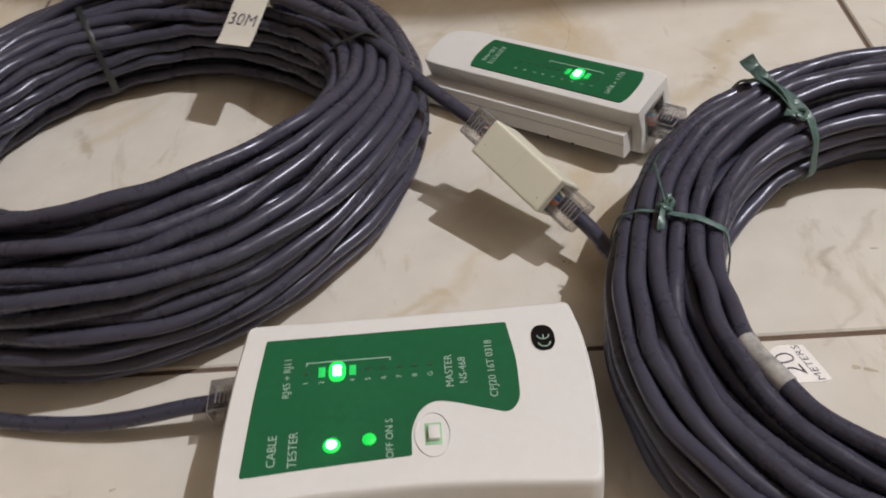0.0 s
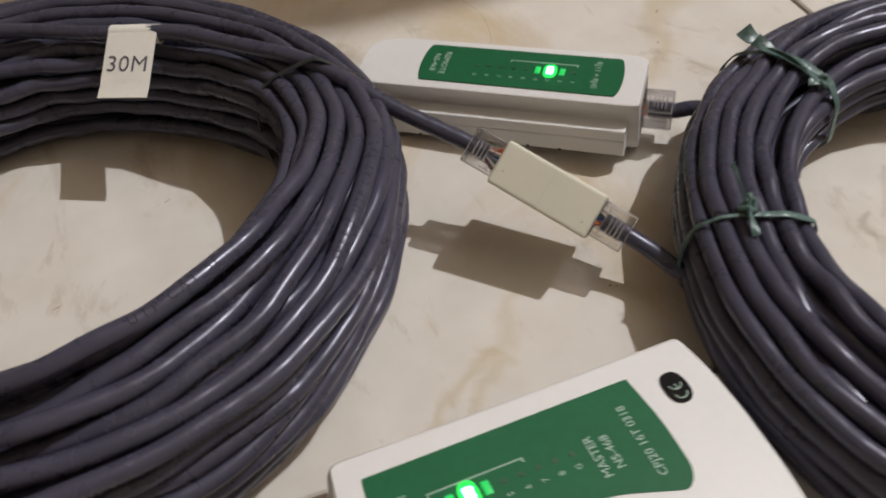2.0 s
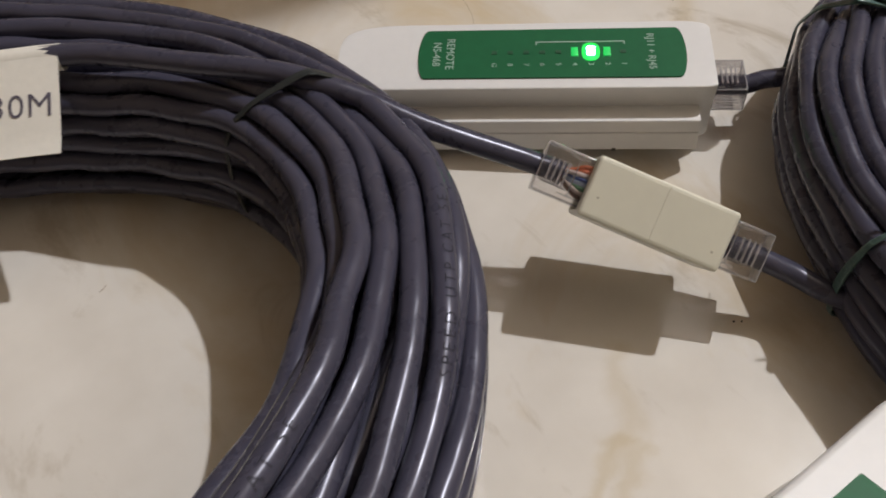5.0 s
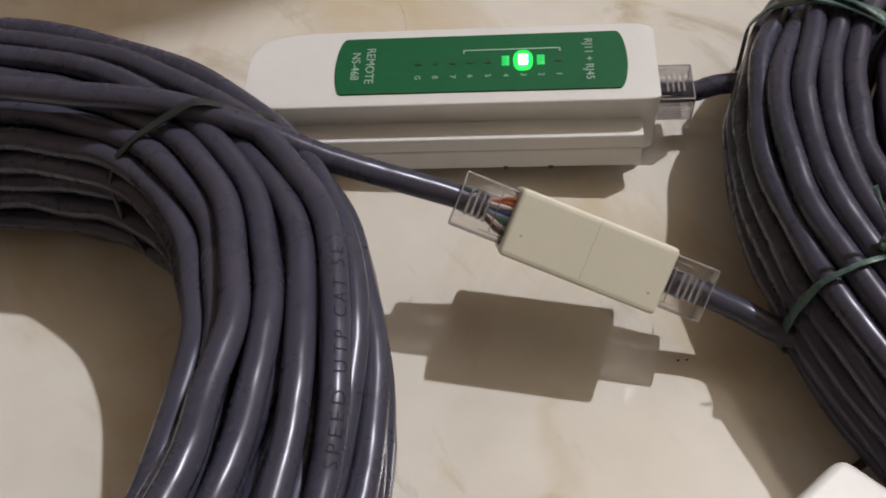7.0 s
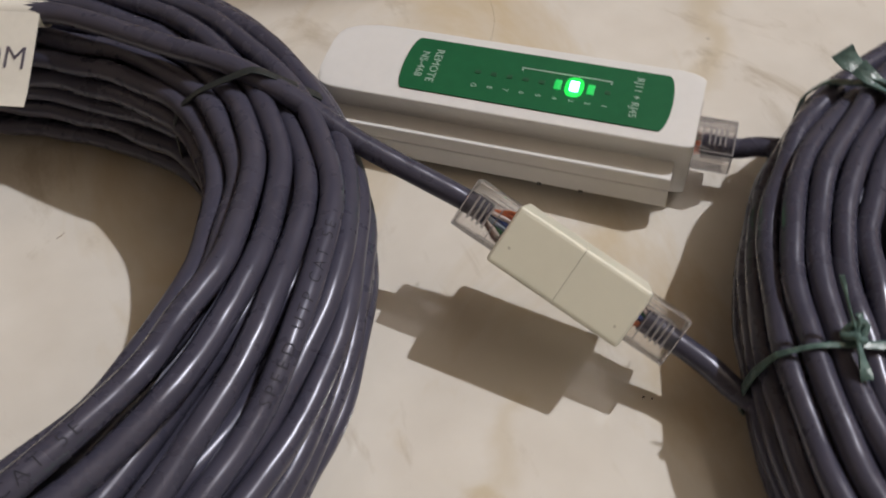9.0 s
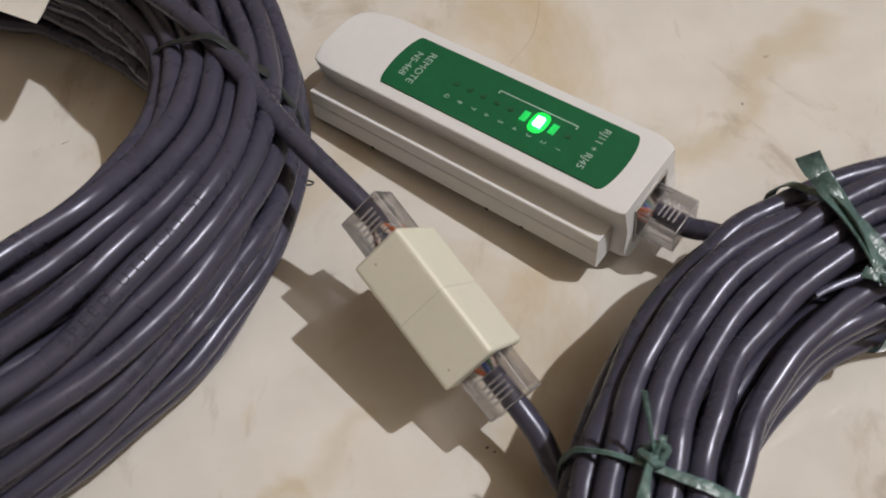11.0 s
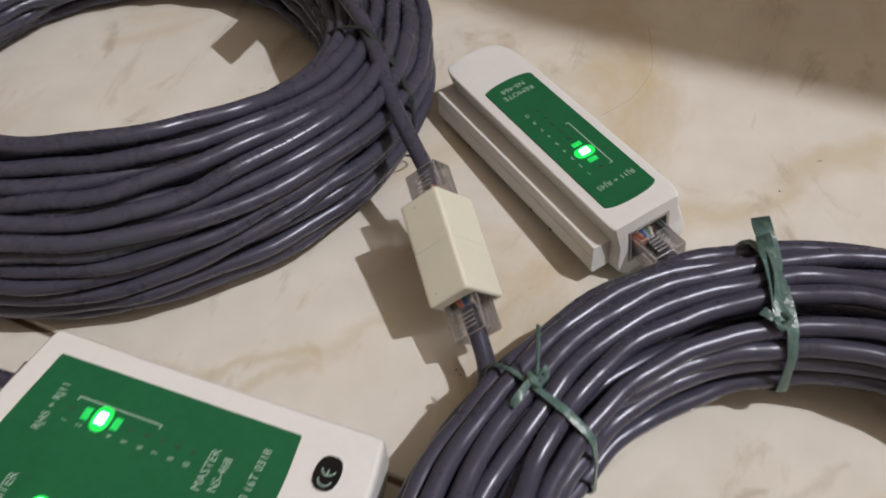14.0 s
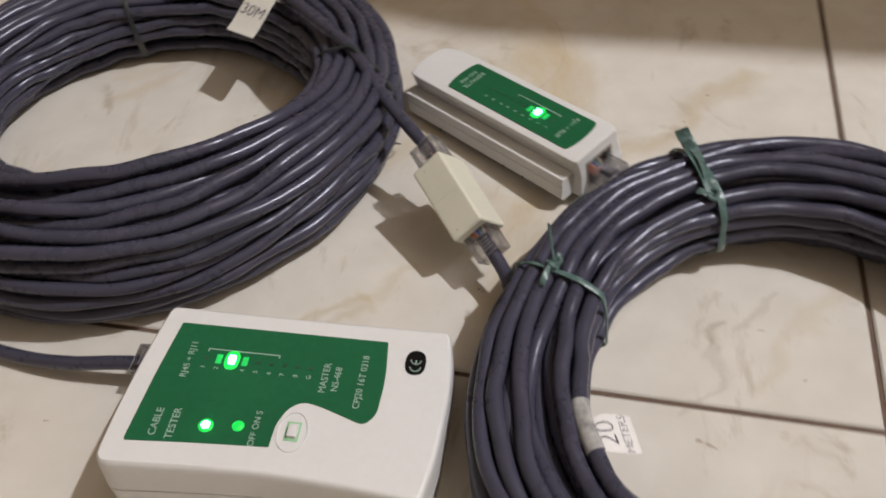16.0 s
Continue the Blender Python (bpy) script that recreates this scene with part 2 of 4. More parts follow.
def frames_along(pts, closed):
    n = len(pts)
    if closed:
        t = np.roll(pts, -1, 0) - np.roll(pts, 1, 0)
    else:
        t = np.gradient(pts, axis=0)
    t /= np.linalg.norm(t, axis=1)[:, None]
    up = np.tile(np.array([0.0, 0.0, 1.0]), (n, 1))
    side = np.cross(t, up)
    side /= np.maximum(np.linalg.norm(side, axis=1)[:, None], 1e-6)
    top = np.cross(side, t)
    return t, side, top


def tube(pts, radius, sides=12, closed=False):
    """A round tube along points in millimetres."""
    pts = np.asarray(pts, float)
    t, side, top = frames_along(pts, closed)
    n = len(pts)
    ang = np.linspace(0, 2 * np.pi, sides, endpoint=False)
    rad = np.broadcast_to(np.asarray(radius, float), (n,))
    v = pts[:, None] + rad[:, None, None] * (np.cos(ang)[None, :, None] * side[:, None] + np.sin(ang)[None, :, None] * top[:, None])
    v = (v.reshape(-1, 3) * MM).tolist()
    faces = []
    for i in range(n if closed else n - 1):
        j = (i + 1) % n
        for k in range(sides):
            l = (k + 1) % sides
            faces.append((i * sides + k, i * sides + l, j * sides + l, j * sides + k))
    if not closed:
        faces.append(tuple(range(sides)))
        faces.append(tuple((n - 1) * sides + k for k in range(sides)))
    return mesh_bm(v, faces)


def spline(ctrl, n, closed=False):
    """Catmull-Rom points through ctrl."""
    c = np.asarray(ctrl, float)
    m = len(c)
    out = []
    total = m if closed else m - 1
    for u in np.linspace(0, total, n, endpoint=not closed):
        i = min(int(u), total - 1)
        s = u - i
        if closed:
            p = [c[(i + k) % m] for k in (-1, 0, 1, 2)]
        else:
            p = [c[min(max(i + k, 0), m - 1)] for k in (-1, 0, 1, 2)]
        out.append(0.5 * (2 * p[1] + (p[2] - p[0]) * s + (2 * p[0] - 5 * p[1] + 4 * p[2] - p[3]) * s ** 2 + (3 * p[1] - p[0] - 3 * p[2] + p[3]) * s ** 3))
    return np.array(out)


def ribbon(pts, normals, width, thick=0.25, closed=False):
    """A flat band along points, its face turned to the normals."""
    pts, normals = np.asarray(pts, float), np.asarray(normals, float)
    n = len(pts)
    t = (np.roll(pts, -1, 0) - np.roll(pts, 1, 0)) if closed else np.gradient(pts, axis=0)
    t /= np.maximum(np.linalg.norm(t, axis=1)[:, None], 1e-9)
    nn = normals - t * np.sum(normals * t, 1)[:, None]
    nn /= np.maximum(np.linalg.norm(nn, axis=1)[:, None], 1e-9)
    w = np.cross(t, nn)
    wd = np.broadcast_to(np.asarray(width, float), (n,))[:, None] / 2
    q = []
    for a, b in ((-1, 0), (-0.35, 0.5), (0.35, 0.15), (1, 0), (1, 1), (0.35, 1.15), (-0.35, 1.5), (-1, 1)):
        q.append(pts + w * wd * a + nn * thick * b)
    v = (np.stack(q, 1).reshape(-1, 3) * MM).tolist()
    k = 8
    faces = []
    for i in range(n if closed else n - 1):
        j = (i + 1) % n
        for s in range(k):
            r = (s + 1) % k
            faces.append((i * k + s, i * k + r, j * k + r, j * k + s))
    if not closed:
        faces.append(tuple(range(k)))
        faces.append(tuple((n - 1) * k + s for s in range(k)))
    return mesh_bm(v, faces)


def prism(poly, z0, z1):
    """A straight prism over a polygon, in millimetres."""
    n = len(poly)
    v = [(x * MM, y * MM, z * MM) for z in (z0, z1) for x, y in poly]
    f = [tuple(range(n - 1, -1, -1)), tuple(range(n, 2 * n))]
    f += [(i, (i + 1) % n, n + (i + 1) % n, n + i) for i in range(n)]
    return mesh_bm(v, f)


def lettering(body, size, m, thick=0.06, spacing=1.0, thin=0.0):
    """Text as a thin mesh: size in millimetres, laid by the matrix m (metres), centred."""
    cu = bpy.data.curves.new("text", "FONT")
    cu.body, cu.size, cu.align_x, cu.align_y = body, size * MM, "CENTER", "CENTER"
    cu.extrude = thick * MM
    cu.resolution_u = 3
    cu.offset = -thin * size * MM
    cu.space_character = spacing
    ob = bpy.data.objects.new("text", cu)
    scene.collection.objects.link(ob)
    bpy.context.view_layer.update()
    me = bpy.data.meshes.new_from_object(ob.evaluated_get(bpy.context.evaluated_depsgraph_get()))
    bpy.data.objects.remove(ob)
    bm = bmesh.new()
    bm.from_mesh(me)
    bpy.data.meshes.remove(me)
    bmesh.ops.transform(bm, matrix=m, verts=bm.verts)
    return bm


def at(x, y, z, turn=0.0):
    return pose(x * MM, y * MM, z * MM, 0, 0, turn)


def axes_pose(o, ex, ey, ez):
    m = Matrix((ex, ey, ez)).transposed().to_4x4()
    m.translation = Vector(o) * MM
    return m


# ---- floor and room ----
def build_room():
    ground = thing("floor", pose(0, 0, 0), "glossy cream marble-look ceramic tile floor with brown joints", "floor", kind="structure")
    part("grout_bed", prism([(-1500, -1500), (1900, -1500), (1900, 1500), (-1500, 1500)], -12, -1.1), M_GROUT, ground, "brown grout between the tiles", smooth=False)
    u, v = Vector((1, -0.0568)), Vector((0.019, 1))
    corner = Vector((134.9, -44.6))
    size, gap = 400.0, 0.95
    e = 0.7
    for i in range(-4, 4):
        for j in range(-4, 4):
            o = corner + u * size * i + v * size * j
            q = [o + u * gap + v * gap, o + u * (size - gap) + v * gap, o + u * (size - gap) + v * (size - gap), o + u * gap + v * (size - gap)]
            c = (q[0] + q[2]) / 2
            inner = [p + (c - p).normalized() * e * 1.4 for p in q]
            verts = [(p.x * MM, p.y * MM, z * MM) for ring, z in ((q, -8), (q, -e), (inner, 0)) for p in ring]
            faces = [(8, 9, 10, 11)] + [(a + k, a + (k + 1) % 4, a + 4 + (k + 1) % 4, a + 4 + k) for a in (0, 4) for k in range(4)]
            part("tile", mesh_bm(verts, faces), M_TILE, ground, smooth=False)
    for name, c, d in (("wall_north", (200, 1560, 1300), (3520, 120, 2600)), ("wall_south", (200, -1560, 1300), (3520, 120, 2600)),
                       ("wall_east", (1960, 0, 1300), (120, 3000, 2600)), ("wall_west", (-1560, 0, 1300), (120, 3000, 2600))):
        ob = part(name, box(*c, *d), M_WALL, None, smooth=False)
        tagged(ob, "plain cream painted room wall", "wall", kind="structure")
    tagged(part("ceiling", box(200, 0, 2660, 3640, 3240, 120), M_WALL, None, smooth=False), "plain cream painted ceiling", "ceiling", kind="structure")


build_room()


def build_lamp():
    x, y, z = (c / MM for c in LAMP)
    lamp = thing("ceiling_lamp", pose(*LAMP), "bare bulb holder hanging from the ceiling on a cord", "lamp")
    part("cord", tube([(0, 0, 95), (0, 0, 300), (0, 0, 2600 - z)], 3, 8), M_BLACK, lamp, "thin black cord")
    part("holder", tube([(0, 0, 40), (0, 0, 60), (0, 0, 90), (0, 0, 96)], [20, 21, 17, 8], 20), M_WHITE, lamp, "white plastic lamp holder")


def build_shade_table():
    # Unseen caster, added and outlined so its soft shadow edge falls on the tiles.
    table = thing("unseen_shade_table", pose(0.25, 0.5224, 0), "unseen wooden table added to cast the soft shadow edge on the tiles", "table")
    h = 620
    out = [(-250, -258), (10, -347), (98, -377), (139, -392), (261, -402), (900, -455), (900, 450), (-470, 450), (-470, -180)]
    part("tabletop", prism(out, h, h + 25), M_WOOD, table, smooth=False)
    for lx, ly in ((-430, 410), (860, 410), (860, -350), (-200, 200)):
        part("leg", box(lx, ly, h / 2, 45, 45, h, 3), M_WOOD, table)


build_lamp()
build_shade_table()


# ---- cable coils ----
CABLE_R = 2.6


def pack_coil(n, stations, table, seed, drift=0.30, modes=6, stray=3.0, inner=5.0, undercut=0.0, fans=()):
    """Loops of a tied coil: for each station round it the places (radius, height) of n cables, packed side by side and gently wandering."""
    rng = np.random.default_rng(seed)
    th = np.linspace(0, 2 * np.pi, stations, endpoint=False)
    key = np.array(table, float)
    ang = np.radians(key[:, 0])
    ri, ro, h = (np.interp(th, ang, key[:, k], period=2 * np.pi) for k in (1, 2, 3))
    ker = np.hanning(2 * (stations // 16) + 1)
    ker /= ker.sum()
    pad = len(ker) // 2
    ri, ro, h = (np.convolve(np.r_[a[-pad:], a, a[:pad]], ker, "valid") for a in (ri, ro, h))
    d = 2 * CABLE_R
    rc, a, b = (ri + ro) / 2, (ro - ri) / 2 - CABLE_R, (h - d) / 2
    # a loose brick-like stack, seen in section
    rows = max(3, int(round(math.sqrt(n * b.mean() / a.mean()))))
    spots = []
    per = n / rows
    for r in range(rows):
        c0, c1 = int(round(r * per)), int(round((r + 1) * per))
        m = c1 - c0
        for c in range(m):
            spots.append((((c + 0.5 + 0.25 * (r % 2 * 2 - 1)) / m * 2 - 1), ((r + 0.5) / rows * 2 - 1)))
    spots = np.array(spots) + rng.normal(0, 0.03, (len(spots), 2))
    s1, s2, s3, s4 = rng.uniform(0, 2 * np.pi, (4, n))
    amp = drift * rng.uniform(0.3, 1.0, n) * np.where(rng.random(n) < 0.22, stray, 1.0)
    t2 = th[:, None]
    u = spots[None, :, 0] + amp * (np.sin(t2 + s1) + 0.5 * np.sin(2 * t2 + s2))
    w = spots[None, :, 1] + 0.8 * amp * (np.sin(t2 + s3) + 0.5 * np.sin(2 * t2 + s4))
    u = u + undercut * ((spots[:, 0] < 0) & (spots[:, 1] < -0.2))[None, :]
    # where the upper cables sweep aside together and leave a gap in the pile
    for middle, width, split, below, du_in, du_out, dw_out in fans:
        away = (np.degrees(th) - middle + 180) % 360 - 180
        swell = np.exp(-(away / width) ** 2)[:, None]
        upper = spots[None, :, 1] > below
        u = u + swell * np.where(upper & (spots[None, :, 0] < split), du_in, 0.0) + swell * np.where(upper & (spots[None, :, 0] >= split), du_out, 0.0)
        w = w + swell * np.where(upper & (spots[None, :, 0] >= split), dw_out, 0.0)
    target = np.stack([rc[:, None] + a[:, None] * np.clip(u, -1.05, 1.05), h[:, None] / 2 + b[:, None] * np.clip(w, -1.05, 1.05)], 2)
    p = target.copy()
    eye = np.eye(n, dtype=bool)

    def low_pass(q, keep):
        f = np.fft.rfft(q, axis=0)
        f[keep + 1:] = 0
        return np.fft.irfft(f, stations, axis=0)

    for it in range(150):
        p += 0.04 * (target - p) * (1 if it < 110 else 0.2)
        for _ in range(2):
            df = p[:, :, None] - p[:, None]
            dist = np.sqrt((df ** 2).sum(3)) + 1e-6
            push = np.maximum(0, d * 1.02 - dist)
            push[:, eye] = 0
            p += 0.30 * (df / dist[..., None] * push[..., None]).sum(2)
        u = (p[..., 0] - rc[:, None]) / a[:, None]
        w = (p[..., 1] - h[:, None] / 2) / b[:, None]
        e = np.where(u > 0, 3.0, inner)
        q = np.maximum(1, (np.abs(u) ** e + np.abs(w) ** e) ** (1 / e))
        p[..., 0] = rc[:, None] + a[:, None] * u * (0.4 + 0.6 / q)
        p[..., 1] = h[:, None] / 2 + b[:, None] * w * (0.4 + 0.6 / q)
        p = low_pass(p, modes if it < 120 else modes + 4)
        p[..., 1] = np.maximum(p[..., 1], CABLE_R + 0.1)
    # the slight waviness of a cable that has been coiled before
    ripple = rng.normal(0, 1, (stations // 2 + 1, n, 2)) + 1j * rng.normal(0, 1, (stations // 2 + 1, n, 2))
    k = np.arange(stations // 2 + 1)[:, None, None]
    ripple *= np.exp(-((k - 18) / 9.0) ** 2) * (k > 6)
    ripple = np.fft.irfft(ripple, stations, axis=0)
    p = p + ripple / ripple.std() * 0.23
    p[..., 1] = np.maximum(p[..., 1], CABLE_R + 0.1)
    return th, p


def hull2(points):
    pts = sorted(map(tuple, points))

    def half(seq):
        out = []
        for q in seq:
            while len(out) > 1 and (out[-1][0] - out[-2][0]) * (q[1] - out[-2][1]) - (out[-1][1] - out[-2][1]) * (q[0] - out[-2][0]) <= 0:
                out.pop()
            out.append(q)
        return out
    lo, up = half(pts), half(pts[::-1])
    return lo[:-1] + up[:-1]


def section_hull(th, p, angle, extra=(), lift=0.15):
    """The outline round the packed cables at an angle, and its outward normals."""
    k = int(round((math.radians(angle) % (2 * math.pi)) / (2 * math.pi) * len(th))) % len(th)
    c = np.vstack([p[k], np.array(extra).reshape(-1, 2)]) if len(extra) else p[k]
    ring = [(x + (CABLE_R + lift) * math.cos(g), max(0.3, z + (CABLE_R + lift) * math.sin(g))) for x, z in c for g in np.linspace(0, 2 * math.pi, 14)]
    return np.array(hull2(ring))


def band_points(th, p, angle, lean=0.0, extra=(), n=70, lift=0.15):
    """Points and normals, in the coil's own space, of a band tied round the section at that angle."""
    hull = section_hull(th, p, angle, extra, lift)
    seg = np.linalg.norm(np.roll(hull, -1, 0) - hull, axis=1)
    s = np.r_[0, np.cumsum(seg)]
    uu = np.linspace(0, s[-1], n, endpoint=False)
    hx = np.interp(uu, s, np.r_[hull[:, 0], hull[0, 0]])
    hz = np.interp(uu, s, np.r_[hull[:, 1], hull[0, 1]])
    mid = hx.mean()
    pts, nor = [], []
    for i in range(n):
        g = math.radians(angle) + lean * (hx[i] - mid) / mid
        tx, tz = hx[(i + 1) % n] - hx[i - 1], hz[(i + 1) % n] - hz[i - 1]
        pts.append((hx[i] * math.cos(g), hx[i] * math.sin(g), hz[i]))
        nor.append((tz * math.cos(g), tz * math.sin(g), -tx))
    return np.array(pts), np.array(nor)


def loop_points(th, p, k):
    return np.stack([p[:, k, 0] * np.cos(th), p[:, k, 0] * np.sin(th), p[:, k, 1]], 1)


def add_loops(coil, th, p):
    for k in range(p.shape[1]):
        part("cable_loop", tube(loop_points(th, p, k), CABLE_R, 12, closed=True), M_CABLE, coil)


def wrapped_print(path, start, body, size, lift, roll=0.0, flip=False):
    """Print along a cable: letters bent round its jacket, from a point on the path onwards."""
    bm = lettering(body, size, Matrix.Identity(4), thick=0.0, spacing=1.45, thin=0.016)
    for k in range(-14, 15):
        bmesh.ops.bisect_plane(bm, geom=bm.verts[:] + bm.edges[:] + bm.faces[:], plane_co=(0, 0.2 * k * MM, 0), plane_no=(0, 1, 0))
    path = np.asarray(path, float)
    t, side, top = frames_along(path, False)
    s = np.r_[0, np.cumsum(np.linalg.norm(np.diff(path, axis=0), axis=1))]
    for v in bm.verts:
        x, y = v.co.x / MM, v.co.y / MM
        if flip:
            x, y = -x, -y
        u = start + x
        c = [np.interp(u, s, path[:, k]) for k in range(3)]
        sd = [np.interp(u, s, side[:, k]) for k in range(3)]
        tp = [np.interp(u, s, top[:, k]) for k in range(3)]
        g = roll + y / CABLE_R
        r = CABLE_R + lift
        v.co = Vector([(c[k] - r * math.sin(g) * sd[k] + r * math.cos(g) * tp[k]) * MM for k in range(3)])
    return bm


def modular_plug(parent, m, jacket_len=8.0, seed=0):
    """Clear eight-way plug: x points into the socket, from the cable end at 0 to 22 mm; latch on the -z side."""
    rng = random.Random(seed)
    L, Wd, Hh = 22.0, 11.5, 7.9

    def put(name, bm, material, to, label="", smooth=False):
        bmesh.ops.transform(bm, matrix=m, verts=bm.verts)
        return part(name, bm, material, to, label, smooth)

    plug = put("plug", box(L / 2, 0, 0, L, Wd, Hh, 0.5, 3), M_CLEAR, parent, "clear plastic modular network plug", True)
    # pale bars along the moulded edges: their bright glints put into shape and colour
    y, z = Wd / 2 - 0.25, Hh / 2 - 0.25
    bars = [box(L / 2, sy * y, sz * z, L - 0.6, 0.32, 0.32, 0.1) for sy in (-1, 1) for sz in (-1, 1)]
    bars += [box(x, 0, sz * z, 0.32, Wd - 0.6, 0.32, 0.1) for x in (0.25,) for sz in (-1, 1)]
    bars += [box(0.25, sy * y, 0, 0.32, 0.32, Hh - 0.6, 0.1) for sy in (-1, 1)]
    bars += [box(11.0, sy * 4.4, z - 0.2, 10, 0.25, 0.5, 0.1) for sy in (-1, 1)]
    put("edge_glint", join(bars), M_EDGE, plug, "pale bars standing for the bright glints along the plug's edges")
    ribs = [box(2.4 + 1.3 * k, 0, Hh / 2 - 0.6, 0.55, 5.6, 0.5, 0.16) for k in range(4)] + [box(8.2, 0, Hh / 2 - 0.7, 0.3, 9.0, 0.5, 0.1), box(4.2, 2.6, -Hh / 2 + 0.9, 6.0, 0.25, 0.7, 0.1), box(4.2, -2.6, -Hh / 2 + 0.9, 6.0, 0.25, 0.7, 0.1)]
    put("crimp_bar", join(ribs), M_EDGE, plug, "clear crimp bars")
    latch = join([box(9.5, 0, -Hh / 2 - 1.9, 15, 5.6, 0.8, 0.25, turn=pose(0, 0, 0, 0, 8, 0)), box(17.5, 0, -Hh / 2 - 0.6, 2, 5.4, 1.2, 0.2)])
    latch = put("latch", latch, M_CLEAR, plug, "clear springy latch tab")
    # pale bars again, drawn for the glints on the latch's edges
    put("latch_glint", join([box(9.5, sy * 2.7, -Hh / 2 - 1.9, 15, 0.3, 0.5, 0.1, turn=pose(0, 0, 0, 0, 8, 0)) for sy in (-1, 1)] + [box(2.1, 0, -Hh / 2 - 2.9, 0.3, 5.6, 0.6, 0.1)]), M_EDGE, plug)
    ordered = [WIRES[4], WIRES[1], WIRES[2], WIRES[5], WIRES[3], WIRES[1], WIRES[0], WIRES[0]]
    for k in range(8):
        y1 = (k - 3.5) * 1.02
        y0 = 0.32 * y1 + rng.uniform(-0.4, 0.4)
        z0 = rng.uniform(-1.0, 1.5)
        put("wire", tube(spline([(jacket_len - 1, y0, z0), (jacket_len + 2.0, (y0 + y1) / 2 + rng.uniform(-0.3, 0.3), z0 * 0.8), (jacket_len + 5.0, y1, 0.8), (L - 2, y1, 1.0)], 14), 0.55, 7), ordered[k], plug, "", True)
    for k in range(8):
        put("contact", box(L - 3.2, (k - 3.5) * 1.02, Hh / 2 - 0.9, 4.5, 0.3, 1.6), M_GOLD, plug)
    return plug


M_TIE_DARK = mat("dark_string", (0.022, 0.027, 0.028), 0.35, vary=0.2, scale=900, bump=0.3, bump_scale=2500)
COIL_W = (-157.0, 77.0)
# small tester: middle of its panel and its axes
REMOTE_MID = Vector((6.5, 80.8, 23.1))
REMOTE_X = Vector((0.7909, -0.6100, 0.0492)).normalized()
REMOTE_Z = Vector((-0.0811, -0.0248, 0.9964))
REMOTE_Y = REMOTE_Z.cross(REMOTE_X).normalized()
REMOTE_Z = REMOTE_X.cross(REMOTE_Y).normalized()
PRINTS_W = [(-33, 109, "SPEED UTP CAT 5E", 0, False, -0.5), (-62, 92, "UTP CAT 5E", 0, False, -0.45)]
COIL_E = (108.0, -46.0)
# angle, inner radius, outer radius, height
TABLE_W = [(0, 77, 114.5, 45), (8, 75, 112.5, 44.5), (25, 66, 110, 43.5), (45, 58, 108, 42), (90, 56, 113, 42), (120, 60, 110, 40), (180, 78, 117, 42), (230, 66, 119, 47), (246, 66, 118.5, 52), (270, 73, 117.5, 59.5), (285, 76.5, 116, 61.5), (300, 77.5, 114.5, 60.5), (315, 78, 113.5, 58), (328, 78.3, 114, 55), (342, 77.5, 114.5, 50)]
TABLE_E = [(0, 66, 105, 36), (60, 67, 105, 37), (90, 67.5, 105.5, 37), (110, 67, 104.5, 36), (128, 66, 102.5, 36), (150, 65.5, 99.5, 35), (165, 65, 99, 34), (180, 64, 101.5, 35), (205, 64, 105.5, 35), (225, 63, 105, 35), (300, 62, 104, 35)]

# coupler between the two cables: its middle and axes
C_MID = Vector((-9.6, 24.4, 23.2))
C_LONG = Vector((0.588, -0.765, -0.261)).normalized()
C_OUT = Vector((-0.379, -0.546, 0.748)).normalized()
C_SIDE = C_OUT.cross(C_LONG).normalized()
C_OUT = C_LONG.cross(C_SIDE).normalized()


def rel(points, centre):
    return [(x - centre[0], y - centre[1], z) for x, y, z in points]


def plug_pose(tip, direction, up, centre, length=22.0):
    """The pose, in a coil's own space, of a plug whose nose is at tip."""
    ex = Vector(direction).normalized()
    ez = (Vector(up) - ex * ex.dot(Vector(up))).normalized()
    ey = ez.cross(ex)
    o = Vector(tip) - ex * length
    return axes_pose((o.x - centre[0], o.y - centre[1], o.z), ex, ey, ez)


